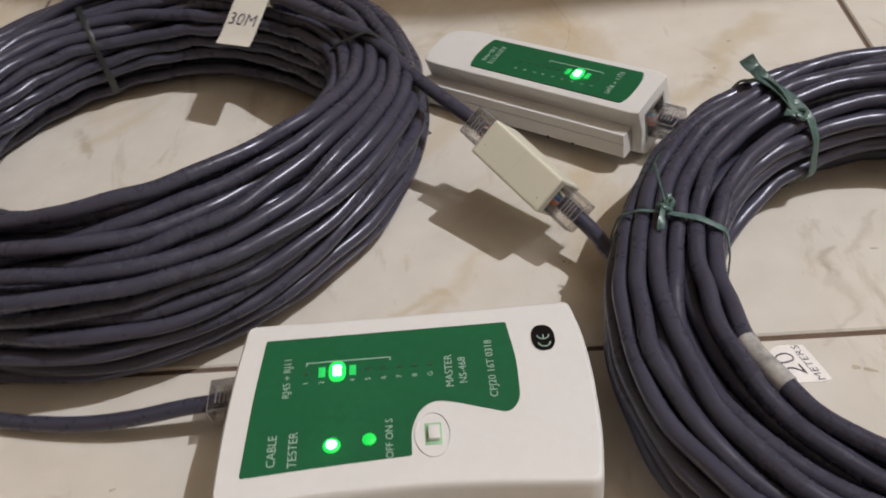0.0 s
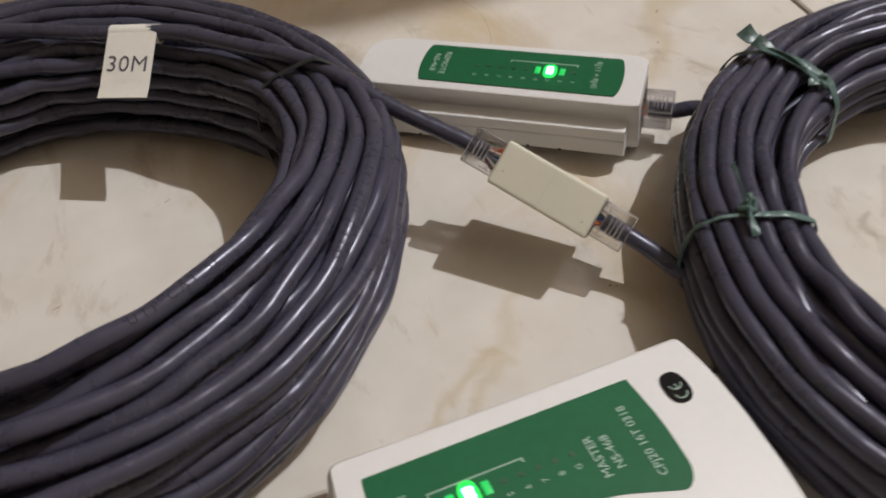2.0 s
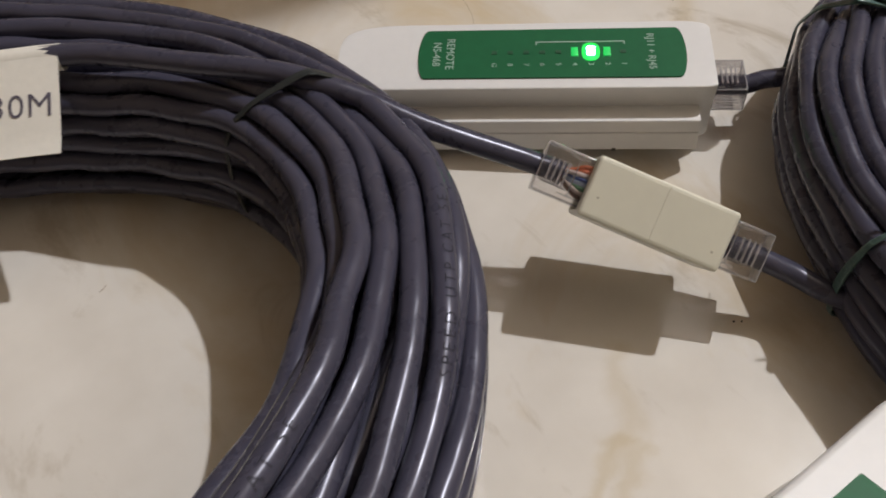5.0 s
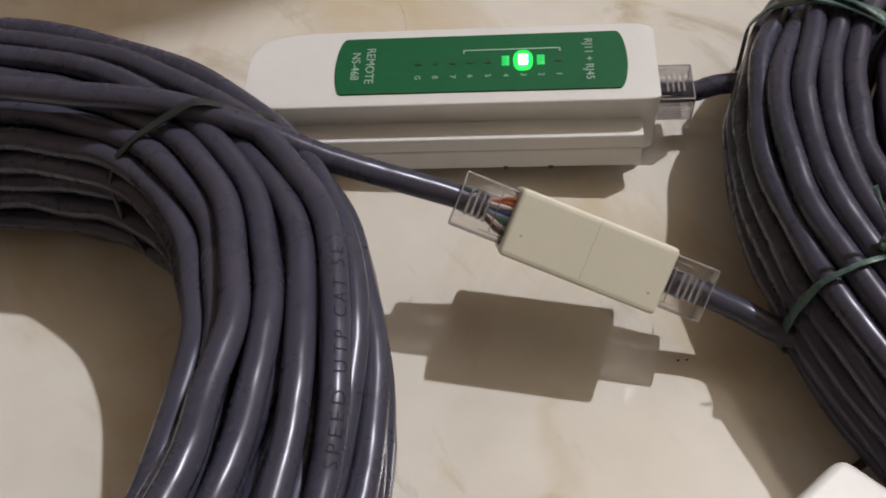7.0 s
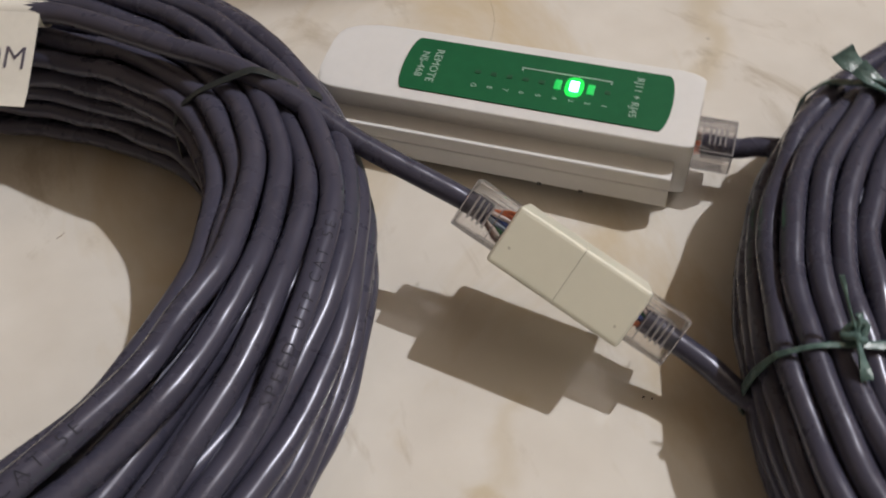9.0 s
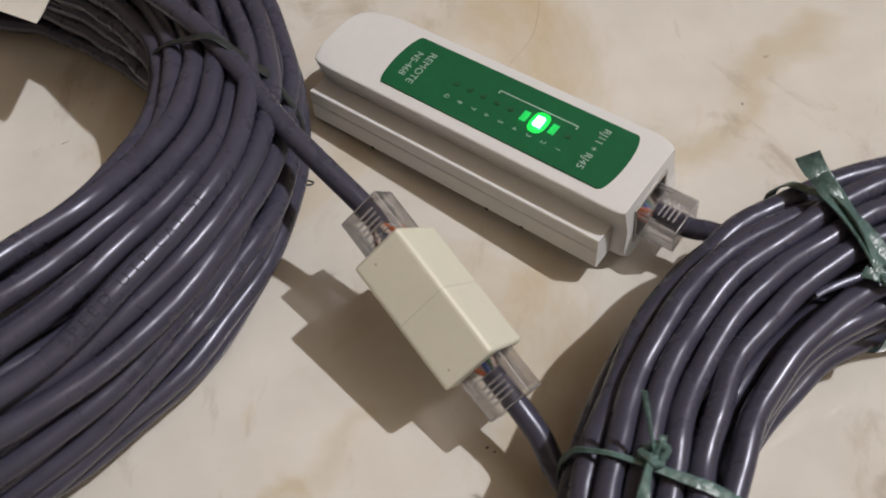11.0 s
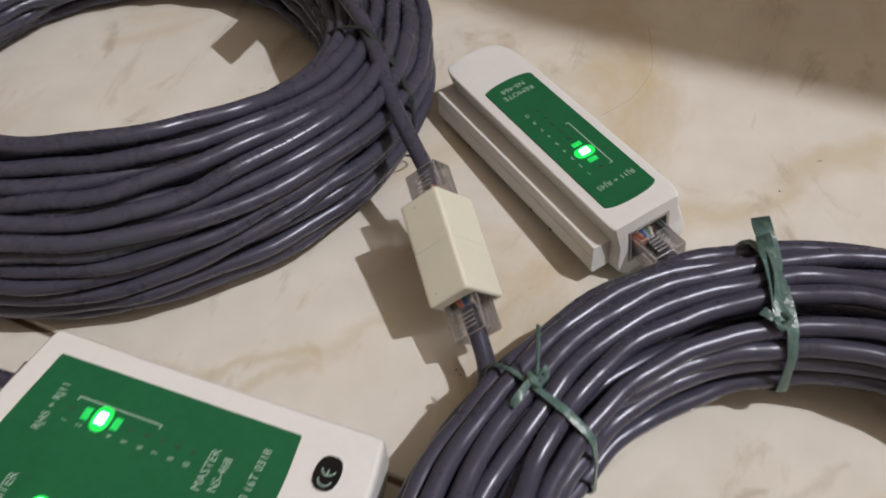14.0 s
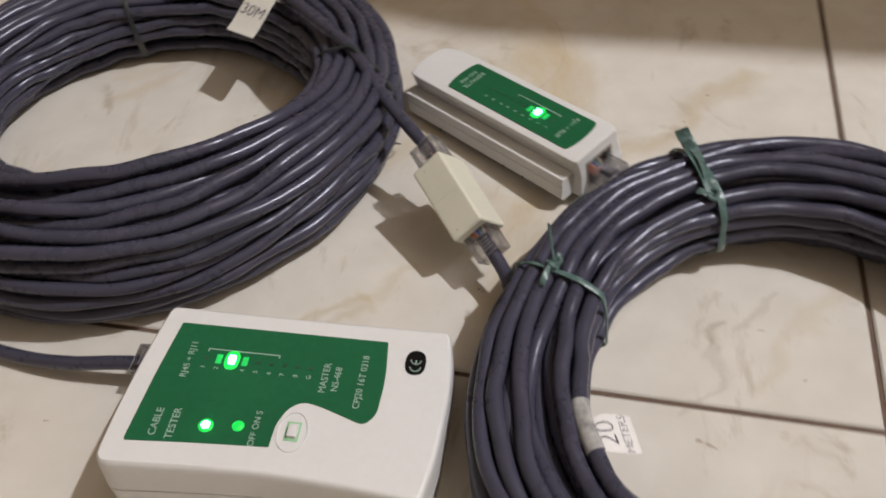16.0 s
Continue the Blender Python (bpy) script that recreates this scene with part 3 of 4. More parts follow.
def build_coil_west():
    coil = thing("cable_coil", pose(COIL_W[0] * MM, COIL_W[1] * MM, 0), "thirty metre coil of dark grey network cable lying on the tiles", "cable", "coils of network cable")
    th, p = pack_coil(50, 168, TABLE_W, 5, 0.20, stray=2.4, inner=3.0, fans=((-58, 32, 0.35, -0.15, -0.12, 0.12, -0.40),))
    add_loops(coil, th, p)
    # the end that runs over the coil into the coupler
    nose = C_MID - C_LONG * 5.2
    tail = nose - C_LONG * 22
    run = [(-243, 118, 24), (-228, 138, 33), (-208, 151, 40), (-186, 157, 43.5), (-165, 155, 44.5), (-147, 148.5, 44.5), (-128, 137.7, 44.5), (-103.2, 123.6, 45.8), (-93.8, 115.2, 46.8), (-81, 102, 47.4), (-68.5, 90.8, 47), (-61, 83.3, 45.6), (-52.8, 73.8, 42.6), (-43.5, 62.3, 38), tuple(tail), tuple(tail + C_LONG * 6.0)]
    path = spline(rel(run, COIL_W), 130)
    part("cable_end", tube(path, CABLE_R, 14), M_CABLE, coil, "cable end running to the coupler")
    modular_plug(coil, plug_pose(nose, C_LONG, C_OUT, COIL_W), 6.0, 2)
    # folded tape flag with the length written on it
    a, b = Vector((-118.3, 132.0, 44.6)), Vector((-104.0, 124.2, 45.0))
    c, d = Vector((-128.6, 112.2, 36.0)), Vector((-114.2, 103.0, 35.8))
    ex = (b - a).normalized()
    down = ((c - a) + (d - b)) * 0.5
    nor = ex.cross(down.normalized()).normalized()
    if nor.z < 0:
        nor = -nor
    steps = 14
    pts, nrm = [], []
    for k in range(steps):
        s = k / (steps - 1)
        q = (a + b) * 0.5 + down * s
        q = q + nor * (2.7 * (1 - s) + (0.6 * (s - 0.85) / 0.15 if s > 0.85 else 0.0))
        pts.append((q.x - COIL_W[0], q.y - COIL_W[1], q.z))
        nrm.append(tuple(nor))
    flag = part("tape_label", ribbon(pts, nrm, 17.0, 0.3), M_PAPER, coil, "white tape flag with handwritten cable length")
    wrap = []
    for k in range(17):
        g = 2 * math.pi * k / 16
        e2 = down.normalized()
        q = (a + b) * 0.5 + nor * (math.cos(g) * 2.95) + e2 * (math.sin(g) * 2.95)
        wrap.append((q.x - COIL_W[0], q.y - COIL_W[1], q.z))
    cen = np.mean(np.array(wrap[:-1]), 0)
    part("tape_wrap", ribbon(wrap[:-1], np.array(wrap[:-1]) - cen, 17.0, 0.2, closed=True), M_PAPER, flag)
    along = (down - nor * 2.7).normalized()
    face = ex.cross(along).normalized()
    face = face if face.z > 0 else -face
    q = (a + b) * 0.5 + down * 0.52 + nor * 1.30 + face * 0.55
    m = axes_pose((q.x - COIL_W[0], q.y - COIL_W[1], q.z), ex, face.cross(ex), face)
    part("handwriting", lettering("30M", 8.0, m, thick=0.05, spacing=1.05, thin=0.008), M_PEN, flag, "dark pen writing", smooth=False)
    # ties
    for ang, lean, over in ((3.5, -0.42, True), (119, -0.1, False)):
        extra = [(95.5, 46.2)] if over else []
        q, nrm = band_points(th, p, ang, lean, extra)
        wd = (1.9 if over else 2.8) + 0.6 * np.sin(np.linspace(0, 4 * np.pi, len(q), endpoint=False))
        part("tie", ribbon(q, nrm, wd, 0.35, closed=True), M_TIE_DARK, coil, "dark plastic string tied round the coil")
    curl = spline(rel([(-47.0, 66.5, 14), (-44.5, 68.5, 10), (-44.2, 72.5, 6), (-47.0, 74.8, 4), (-49.0, 72.0, 5), (-47.6, 69.0, 8), (-47.5, 67.0, 10)], COIL_W), 30)
    part("string_end", tube(curl, 0.28, 6), M_TIE_DARK, coil, "thin curled string end")
    # the other end, into the tester
    run = [(-262, 20, 9), (-240, -16, 7), (-214, -36, 4.5), (-184, -45.5, 4.0), (-160, -50.5, 5), (-140, -52.5, 7.5), (-124, -52.5, 10), (-117, -52.3, 10.8), (-111, -52.2, 11.1), (-103.5, -52.0, 11.4)]
    part("cable_end", tube(spline(rel(run, COIL_W), 80), CABLE_R, 14), M_CABLE, coil, "cable end running to the tester")
    modular_plug(coil, plug_pose((-89.5, -51.7, 12.0), (1, 0.02, 0.045), (0, 0, 1), COIL_W), seed=4)
    # jacket print on the upper loops
    for theta, rad, text, off, flip, roll in PRINTS_W:
        k = int(round((math.radians(theta) % (2 * math.pi)) / (2 * math.pi) * len(th))) % len(th)
        best = max(range(p.shape[1]), key=lambda j: p[k, j, 1] - 0.9 * abs(p[k, j, 0] - rad))
        lp = np.roll(loop_points(th, p, best), 30 - k, 0)[:62]
        s = np.linalg.norm(np.diff(lp[:31], axis=0), axis=1).sum()
        part("jacket_print", wrapped_print(lp, s + off, text, 3.35, 0.05, roll, flip), M_INK, coil, "dark printed jacket lettering", smooth=False)


def slip_on_loop(coil, th, p):
    """Paper slip stuck to an upper inner loop with clear tape, the length written on it."""
    k = int(round(math.radians(SLIP_ANGLE) / (2 * math.pi) * len(th)))
    j = max(range(p.shape[1]), key=lambda i: p[k, i, 1] - 1.1 * abs(p[k, i, 0] - SLIP_RADIUS))
    lp = loop_points(th, p, j)[k - 4:k + 3]
    lp = spline(lp, 24)
    part("clear_tape", tube(lp, CABLE_R + 0.28, 14), M_TAPE, coil, "milky clear sticky tape round the cable")
    a, b = Vector(lp[2]), Vector(lp[-3])
    ex = Vector((b.x - a.x, b.y - a.y, 0)).normalized()
    inward = Vector((-a.x, -a.y, 0)).normalized()
    inward = (inward - ex * inward.dot(ex)).normalized()
    width = (b - a).length
    middle = (a + b) * 0.5 + ex * 3.4
    reach = 12.6

    def sag(dist):
        f = (dist - 0.6) / reach
        return 0.6 - 3.2 * f + 0.8 * math.sin(5 * f)

    pts = [tuple(middle + inward * d + Vector((0, 0, sag(d)))) for d in np.linspace(0.6, 0.6 + reach, 16)]
    ragged = np.interp(np.linspace(0, 1, 16), np.linspace(0, 1, 10), [0.55, 0.7, 0.8, 0.84, 0.86, 0.84, 0.88, 0.83, 0.86, 0.80])
    slip = part("paper_slip", ribbon(pts, [(0, 0, 1)] * 16, 1.0 * width * ragged, 0.2), M_SLIP, coil, "white paper slip with handwritten cable length")
    for text, size, dist in (("20", 8.4, 4.8), ("METERS", 3.6, 10.4)):
        q = middle + inward * dist
        bm = lettering(text, size, axes_pose((q.x, q.y, 0), -ex, Vector((0, 0, 1)).cross(-ex), Vector((0, 0, 1))), 0.04, 1.0, 0.022)
        # the writing follows the bend of the paper
        for v in bm.verts:
            d = (v.co / MM - middle).dot(inward)
            v.co.z += (middle.z + sag(d) + 0.45) * MM
        part("handwriting", bm, M_PEN, slip, "dark pen writing", smooth=False)


SLIP_ANGLE, SLIP_RADIUS = 203.5, 68.0


def build_coil_east():
    coil = thing("cable_coil", pose(COIL_E[0] * MM, COIL_E[1] * MM, 0), "smaller coil of grey network cable tied with green string", "cable", "coils of network cable")
    th, p = pack_coil(35, 150, TABLE_E, 11, 0.28, stray=2.4, undercut=0.6, fans=((120, 38, -0.45, 0.0, 0.0, 0.32, 0.25), (190, 40, -0.2, 0.0, -0.10, 0.1, 0.0)))
    add_loops(coil, th, p)
    nose = C_MID + C_LONG * 5.2
    tail = nose + C_LONG * 22
    run = [tuple(tail - C_LONG * 8.5), tuple(tail), (11.0, -3.0, 13.8), (14.2, -10.5, 12.8), (20, -18, 11.5), (27, -29, 10), (34, -44, 10), (40, -62, 10)]
    part("cable_end", tube(spline(rel(run, COIL_E), 90), CABLE_R, 14), M_CABLE, coil, "cable end coming from the coupler")
    modular_plug(coil, plug_pose(nose, -C_LONG, C_OUT, COIL_E), 8.5, 7)
    # end to the small tester
    nose = REMOTE_MID + REMOTE_X * 30.2 - REMOTE_Z * 12.2
    tail = nose + REMOTE_X * 22
    run = [tuple(tail - REMOTE_X * 8.0), tuple(tail), tuple(tail + REMOTE_X * 5 + Vector((1.0, 0.5, 1.0))), (61.5, 42.0, 16.5), (70, 43, 20), (83, 47.5, 22), (98, 50.5, 20), (118, 50, 17), (138, 45, 15)]
    part("cable_end", tube(spline(rel(run, COIL_E), 90), CABLE_R, 14), M_CABLE, coil, "cable end running to the small tester")
    modular_plug(coil, plug_pose(nose, -REMOTE_X, REMOTE_Z, COIL_E), 8.0, 9)
    # ties with their knots and loose ends
    for ang, lean in ((160.2, -0.04), (112.0, 0.12)):
        q, nrm = band_points(th, p, ang, lean, lift=0.7)
        wd = (1.6 if ang > 150 else 2.8) + 0.6 * np.sin(np.linspace(0, 6 * np.pi, len(q), endpoint=False))
        tie = part("tie", ribbon(q, nrm, wd, 0.4, closed=True), M_TIE, coil, "green plastic string tied round the coil")
        if ang > 150:
            kx, ky, kz = 29.4 - COIL_E[0], -15.8 - COIL_E[1], 36.4
            ends = ([(0, 0, 0), (-0.8, 2.6, 3.2), (-1.6, 5.4, 7.2), (-2.2, 7.6, 10.6)], [(0, 0, 0), (-1.4, -2.2, 0.6), (-2.4, -5.5, -0.3), (-3.0, -8.6, -1.4)], [(0, 0, 0), (1.2, 1.6, 1.6), (1.6, 2.8, 2.0)])
            widths = (1.0, 2.2, 1.5)
        else:
            kx, ky, kz = 79.6 - COIL_E[0], 20.5 - COIL_E[1], 34.8
            ends = ([(0, 0, 0), (-1.5, 6, 1.6), (-3.2, 13, 2.4), (-5.5, 20, 2.0), (-8.6, 25.0, 3.2), (-10.4, 27.6, 5.6)], [(0, 0, 0), (-2.4, 5, 1.4), (-4.6, 12, 2.0), (-6.4, 18, 2.4), (-8.6, 23, 4.0)], [(0, 0, 0), (-2.2, -0.5, 1.2), (-4.6, 0.8, 1.4)])
            widths = (5.0, 4.0, 2.4)
        for e, w in zip(ends, widths):
            e = spline([(kx + x, ky + y, kz + z) for x, y, z in e], 12)
            nn = np.array([(math.sin(1.1 * i / 3), -0.4, 1.0 + 0.2 * math.cos(i)) for i in range(12)])
            part("string_end", ribbon(e, nn, w * np.linspace(0.7, 1.05, 12), 0.35), M_TIE, tie)
        knot = [(kx + 1.9 * math.cos(g) * (1 + 0.3 * math.sin(3 * g)), ky + 1.7 * math.sin(g), kz + 0.3 + 0.9 * math.sin(2 * g)) for g in np.linspace(0, 2 * math.pi, 22, endpoint=False)]
        part("knot", tube(knot, 0.8, 8, closed=True), M_TIE, tie)
    slip_on_loop(coil, th, p)


# ---- devices ----
def inset(poly, d):
    """A closed outline drawn in by d along its normals (counter-clockwise)."""
    t = np.roll(poly, -1, 0) - np.roll(poly, 1, 0)
    t /= np.linalg.norm(t, axis=1)[:, None]
    return poly + d * np.stack([-t[:, 1], t[:, 0]], 1)


def rounded_poly(ctrl, radii, seg=5):
    """A polygon with rounded corners."""
    n = len(ctrl)
    out = []
    for i in range(n):
        p, c, q = (Vector(ctrl[(i + k) % n]) for k in (-1, 0, 1))
        r = radii[i] if hasattr(radii, "__len__") else radii
        if r <= 0:
            out.append(tuple(c))
            continue
        a, b = c + (p - c).normalized() * r, c + (q - c).normalized() * r
        for s in np.linspace(0, 1, seg):
            out.append(tuple(a * (1 - s) ** 2 + c * 2 * s * (1 - s) + b * s ** 2))
    return out


def densify(poly, step):
    out = []
    n = len(poly)
    for i in range(n):
        a, b = np.array(poly[i]), np.array(poly[(i + 1) % n])
        k = max(1, int(np.linalg.norm(b - a) / step))
        out += [tuple(a + (b - a) * s / k) for s in range(k)]
    return np.array(out)


def shell_from_outline(outline, levels, bottom):
    """A moulded body: the outline drawn in by each level's inset, at its depth under the top; the last level follows bottom(x, y)."""
    n = len(outline)
    verts, faces = [], []
    for z, d in levels:
        q = inset(outline, d)
        for x, y in q:
            zz = bottom(x, y) * z if z <= 1.0 and z > 0 else -z
            verts.append((x * MM, y * MM, zz * MM))
    k = len(levels)
    for r in range(k - 1):
        for i in range(n):
            j = (i + 1) % n
            faces.append((r * n + i, r * n + j, (r + 1) * n + j, (r + 1) * n + i))
    faces.append(tuple(range(n)))
    faces.append(tuple((k - 1) * n + i for i in range(n)))
    return mesh_bm(verts, faces)


def oval(cx, cy, rx, ry, n=28, power=2.0):
    out = []
    for g in np.linspace(0, 2 * math.pi, n, endpoint=False):
        c, s = math.cos(g), math.sin(g)
        out.append((cx + rx * math.copysign(abs(c) ** (2 / power), c), cy + ry * math.copysign(abs(s) ** (2 / power), s)))
    return out


def ring_prism(outer, inner, z0, z1):
    n = len(outer)
    v = [(x * MM, y * MM, z * MM) for ring, z in ((outer, z0), (outer, z1), (inner, z1), (inner, z0)) for x, y in ring]
    f = []
    for a, b in ((0, 1), (1, 2), (2, 3)):
        f += [(a * n + i, a * n + (i + 1) % n, b * n + (i + 1) % n, b * n + i) for i in range(n)]
    return mesh_bm(v, f)


def led_row(device, xs, y, lit, w, h, z):
    """Rectangular lights in slots: the lit one bright with its halo as a glowing disc, its neighbours faint."""
    for k, x in enumerate(xs):
        if k == lit:
            part("led", box(x, y, z + 0.45, w * 0.88, h * 0.80, 0.9, 0.3), M_LED, device, "lit white-green led")
            part("led_halo", prism(oval(x, y, w * 0.92, h * 0.90, 24, 2.6), z, z + 0.12), M_LED_SPILL, device, "glowing green disc standing for the led's halo")
        elif abs(k - lit) == 1:
            part("led", box(x, y, z + 0.1, w * 0.7, h * 0.85, 0.3, 0.1), M_LED_DIM, device, "faintly lit green led")
        else:
            part("led", box(x, y, z + 0.05, w * 0.55, h * 0.32, 0.2), M_LEDOFF, device, "unlit led")


def build_master():
    ex, nz = Vector((0.9946, 0.0464, -0.0931)).normalized(), Vector((0.0921, 0.0241, 0.9955))
    ey = nz.cross(ex).normalized()
    nz = ex.cross(ey).normalized()
    o = Vector((-90.0, -46.9, 30.6))
    dev = thing("cable_tester", axes_pose(o, ex, ey, nz), "white network cable tester with a green label panel and lit leds", "cable tester")

    def floor_z(x, y):
        q = o + ex * x + ey * y
        return -(q.z - 0.3) / nz.z

    ctrl = rounded_poly([(-5.9, 6.7), (-8.6, -14), (-10.0, -34), (-10.3, -53.0), (14, -51.6), (40, -50.6), (60, -51.6), (87, -53.8), (89.8, -38), (90.9, -18), (90.4, -5), (88.4, 6.8), (54, 6.4), (20, 6.4)],
                        [3, 8, 8, 5, 8, 8, 8, 3, 6, 6, 4, 2.5, 6, 6])
    body = densify(ctrl, 2.5)
    part("body", shell_from_outline(body, [(0.0, 1.6), (1e-3 + 1.0001e-9, 1.0), (0.02, 0.4), (0.06, 0.05), (0.12, -0.2), (0.47, -0.7), (0.475, -0.2), (0.49, -0.2), (0.495, -0.7), (0.9, -0.1), (1.0, 1.5)], floor_z), M_WHITE, dev, "white moulded plastic body")
    pan = rounded_poly([(0.3, -0.3), (-1.8, -20), (-3.4, -44.8), (18, -43.2), (40.2, -42.0), (40.4, -34.2), (42.7, -28.2), (46.8, -25.4), (52, -26.4), (66.5, -31.4), (69.8, -27.5), (70.4, -14), (68.9, -0.1)],
                       [0.6, 6, 1, 8, 0.5, 2, 2.5, 2.5, 3, 2.2, 2.5, 5, 0.5])
    part("label_panel", prism(pan, -0.3, 0.22), M_GREEN, dev, "green printed label panel", smooth=False)
    z = 0.26
    for x, y, size, text in ((7.0, -14.2, 2.9, "RJ45 + RJ11"), (4.4, -37.6, 3.3, "CABLE"), (9.8, -37.6, 3.3, "TESTER"), (34.7, -36.4, 2.8, "OFF ON S"), (51.5, -16.1, 3.1, "MASTER"), (55.3, -16.2, 3.0, "NS-468"), (63.1, -16.2, 3.0, "CPJ20 16T 0318")):
        part("print", lettering(text, size, at(x, y, z, 90), 0.03), M_PRINT, dev, smooth=False)
    xs = [12.2 + 4.27 * k for k in range(9)]
    for x, c in zip(xs, "12345678G"):
        part("print", lettering(c, 2.1, at(x, -16.6, z, 90), 0.03), M_PRINT, dev, smooth=False)
    led_row(dev, xs, -13.2, 2, 2.6, 4.0, 0.22)
    part("bracket_line", join([box(23.8, -9.6, z, 23.4, 0.35, 0.08), box(12.2, -10.1, z, 0.35, 1.1, 0.08), box(35.4, -10.1, z, 0.35, 1.1, 0.08)]), M_PRINT, dev, smooth=False)

    def dome(x, y, r, mt, label, flat):
        bm = bmesh.new()
        bmesh.ops.create_uvsphere(bm, u_segments=20, v_segments=10, radius=r * MM)
        bmesh.ops.scale(bm, vec=(1, 1, flat), verts=bm.verts)
        bmesh.ops.translate(bm, vec=(x * MM, y * MM, 0.15 * MM), verts=bm.verts)
        part("indicator", bm, mt, dev, label)

    # flat glowing dome that imitates the halo round the power led
    dome(19.7, -37.2, 2.4, M_LED_SPILL, "glowing green dome standing for the power led's halo", 0.3)
    dome(19.7, -37.2, 1.55, M_LED, "lit white-green power led", 0.9)
    dome(29.4, -36.2, 1.9, M_LED_SPILL, "softly lit green led", 0.4)
    # slide switch in an oval recess
    part("switch_ring", ring_prism(oval(46.0, -36.0, 4.9, 7.0), oval(46.0, -36.0, 4.3, 6.4), -0.4, 0.35), M_WHITE, dev, "raised oval ring")
    slot = part("switch_slot", box(46.0, -36.0, 0.06, 4.4, 6.6, 0.25, 0.1), M_SLOT, dev, "pale green lit slot")
    part("slider", join([box(46.2, -36.6, 0.9, 3.0, 3.6, 1.6, 0.3), box(46.2, -34.2, 0.5, 3.0, 1.0, 0.9, 0.2)]), M_WHITE, slot, "white slide switch")
    # oval mark
    badge = part("badge", prism(oval(78.8, -7.0, 3.3, 4.6, power=2.4), -0.2, 0.3), M_BLACK, dev, "glossy black oval badge", smooth=False)
    arcs = []
    for cy in (-8.6, -5.9):
        arcs.append(tube([(78.9 + 1.7 * math.cos(g), cy + 1.7 * math.sin(g), 0.33) for g in np.linspace(-math.pi * 0.05, -math.pi * 0.95, 12)], 0.2, 6))
    arcs.append(box(78.9, -6.9, 0.34, 0.35, 1.6, 0.1))
    part("badge_print", join(arcs), M_PRINT, badge)


M_SLOT = mat("pale_green_slot", (0.30, 0.55, 0.33), 0.4, vary=0.1)


def build_remote():
    dev = thing("cable_tester", axes_pose(REMOTE_MID, REMOTE_X, REMOTE_Y, REMOTE_Z), "small white remote tester unit with a green label panel", "cable tester")

    # cross-section (y, z), from the far top edge over the top and down the near side
    sec = rounded_poly([(12.7, -0.2), (12.9, -5.0), (14.2, -9.0), (16.5, -17.0), (13.0, -22.2), (-10.0, -22.6), (-12.2, -17.5), (-11.0, -9.5), (-11.7, -5.6), (-12.7, -0.2), (0, 0.05)], [1.0, 2, 1.5, 2, 3.0, 3.0, 2, 1.0, 1.5, 0.7, 4], 5)
    sec = densify(sec, 2.2)
    n = len(sec)
    stations = [(-57.2, 0.38, 0.50), (-56.6, 0.58, 0.76), (-55.4, 0.72, 0.92), (-53.6, 0.82, 0.97), (-51.0, 0.90, 0.99), (-47, 0.965, 1.0), (-42, 1.0, 1.0), (-20, 1.0, 1.0), (10, 1.0, 1.0), (36, 1.0, 1.0), (39.2, 0.965, 0.995), (41.2, 0.90, 0.975), (42.2, 0.82, 0.93)]
    verts, faces = [], []
    for x, far, near in stations:
        for y, zz in sec:
            verts.append((x * MM, y * (far if y > 0 else near) * MM, zz * MM))
    for r in range(len(stations) - 1):
        for i in range(n):
            j = (i + 1) % n
            faces.append((r * n + i, r * n + j, (r + 1) * n + j, (r + 1) * n + i))
    faces.append(tuple(range(n)))
    # socket in the end face
    last = (len(stations) - 1) * n
    cy, cz, hw, hh = 0.0, -11.0, 7.4, 6.6
    for depth, grow in ((0.0, 1.0), (18.0, 0.98)):
        for y, zz in sec:
            dy, dz = y - cy, zz - cz
            k = min(hw / max(abs(dy), 1e-6), hh / max(abs(dz), 1e-6))
            verts.append(((42.2 - depth) * MM, (cy + dy * k * grow) * MM, (cz + dz * k * grow) * MM))
    for r0, r1 in ((last, last + n), (last + n, last + 2 * n)):
        for i in range(n):
            j = (i + 1) % n
            faces.append((r0 + i, r0 + j, r1 + j, r1 + i))
    faces.append(tuple(last + 2 * n + i for i in range(n)))
    part("body", mesh_bm(verts, faces), M_WHITE, dev, "white moulded plastic body")
    rim = [(cy + a * (hw - 0.1), cz + b * (hh - 0.1)) for a, b in ((-1, -1), (1, -1), (1, 1), (-1, 1))]
    rim2 = [(cy + a * (hw - 1.0), cz + b * (hh - 1.0)) for a, b in ((-1, -1), (1, -1), (1, 1), (-1, 1))]
    bez = []
    for ring, x in ((rim, 30), (rim, 42.5), (rim2, 42.5), (rim2, 30)):
        bez += [(x * MM, y * MM, zz * MM) for y, zz in ring]
    part("socket_shield", mesh_bm(bez, [(a * 4 + i, a * 4 + (i + 1) % 4, b * 4 + (i + 1) % 4, b * 4 + i) for a, b in ((0, 1), (1, 2), (2, 3)) for i in range(4)]), M_METAL, dev, "metal socket frame", smooth=False)
    part("socket_inside", box(26.0, cy, cz, 3.0, 2 * hw - 2.4, 2 * hh - 2.4), M_DARK, dev, "dark socket interior", smooth=False)
    # sliding rail along the near side
    rail = densify(rounded_poly([(-10.0, -8.3), (-17.0, -7.8), (-17.3, -8.3), (-17.7, -11.4), (-17.4, -11.7), (-17.8, -11.9), (-18.6, -16.9), (-18.0, -17.9), (-11.0, -17.9)], [0, 0.15, 0.15, 0, 0, 0, 0.3, 0.3, 0], 3), 6)
    k = len(rail)
    rv = [(x * MM, y * MM, zz * MM) for x in (-55.0, 38.6) for y, zz in rail]
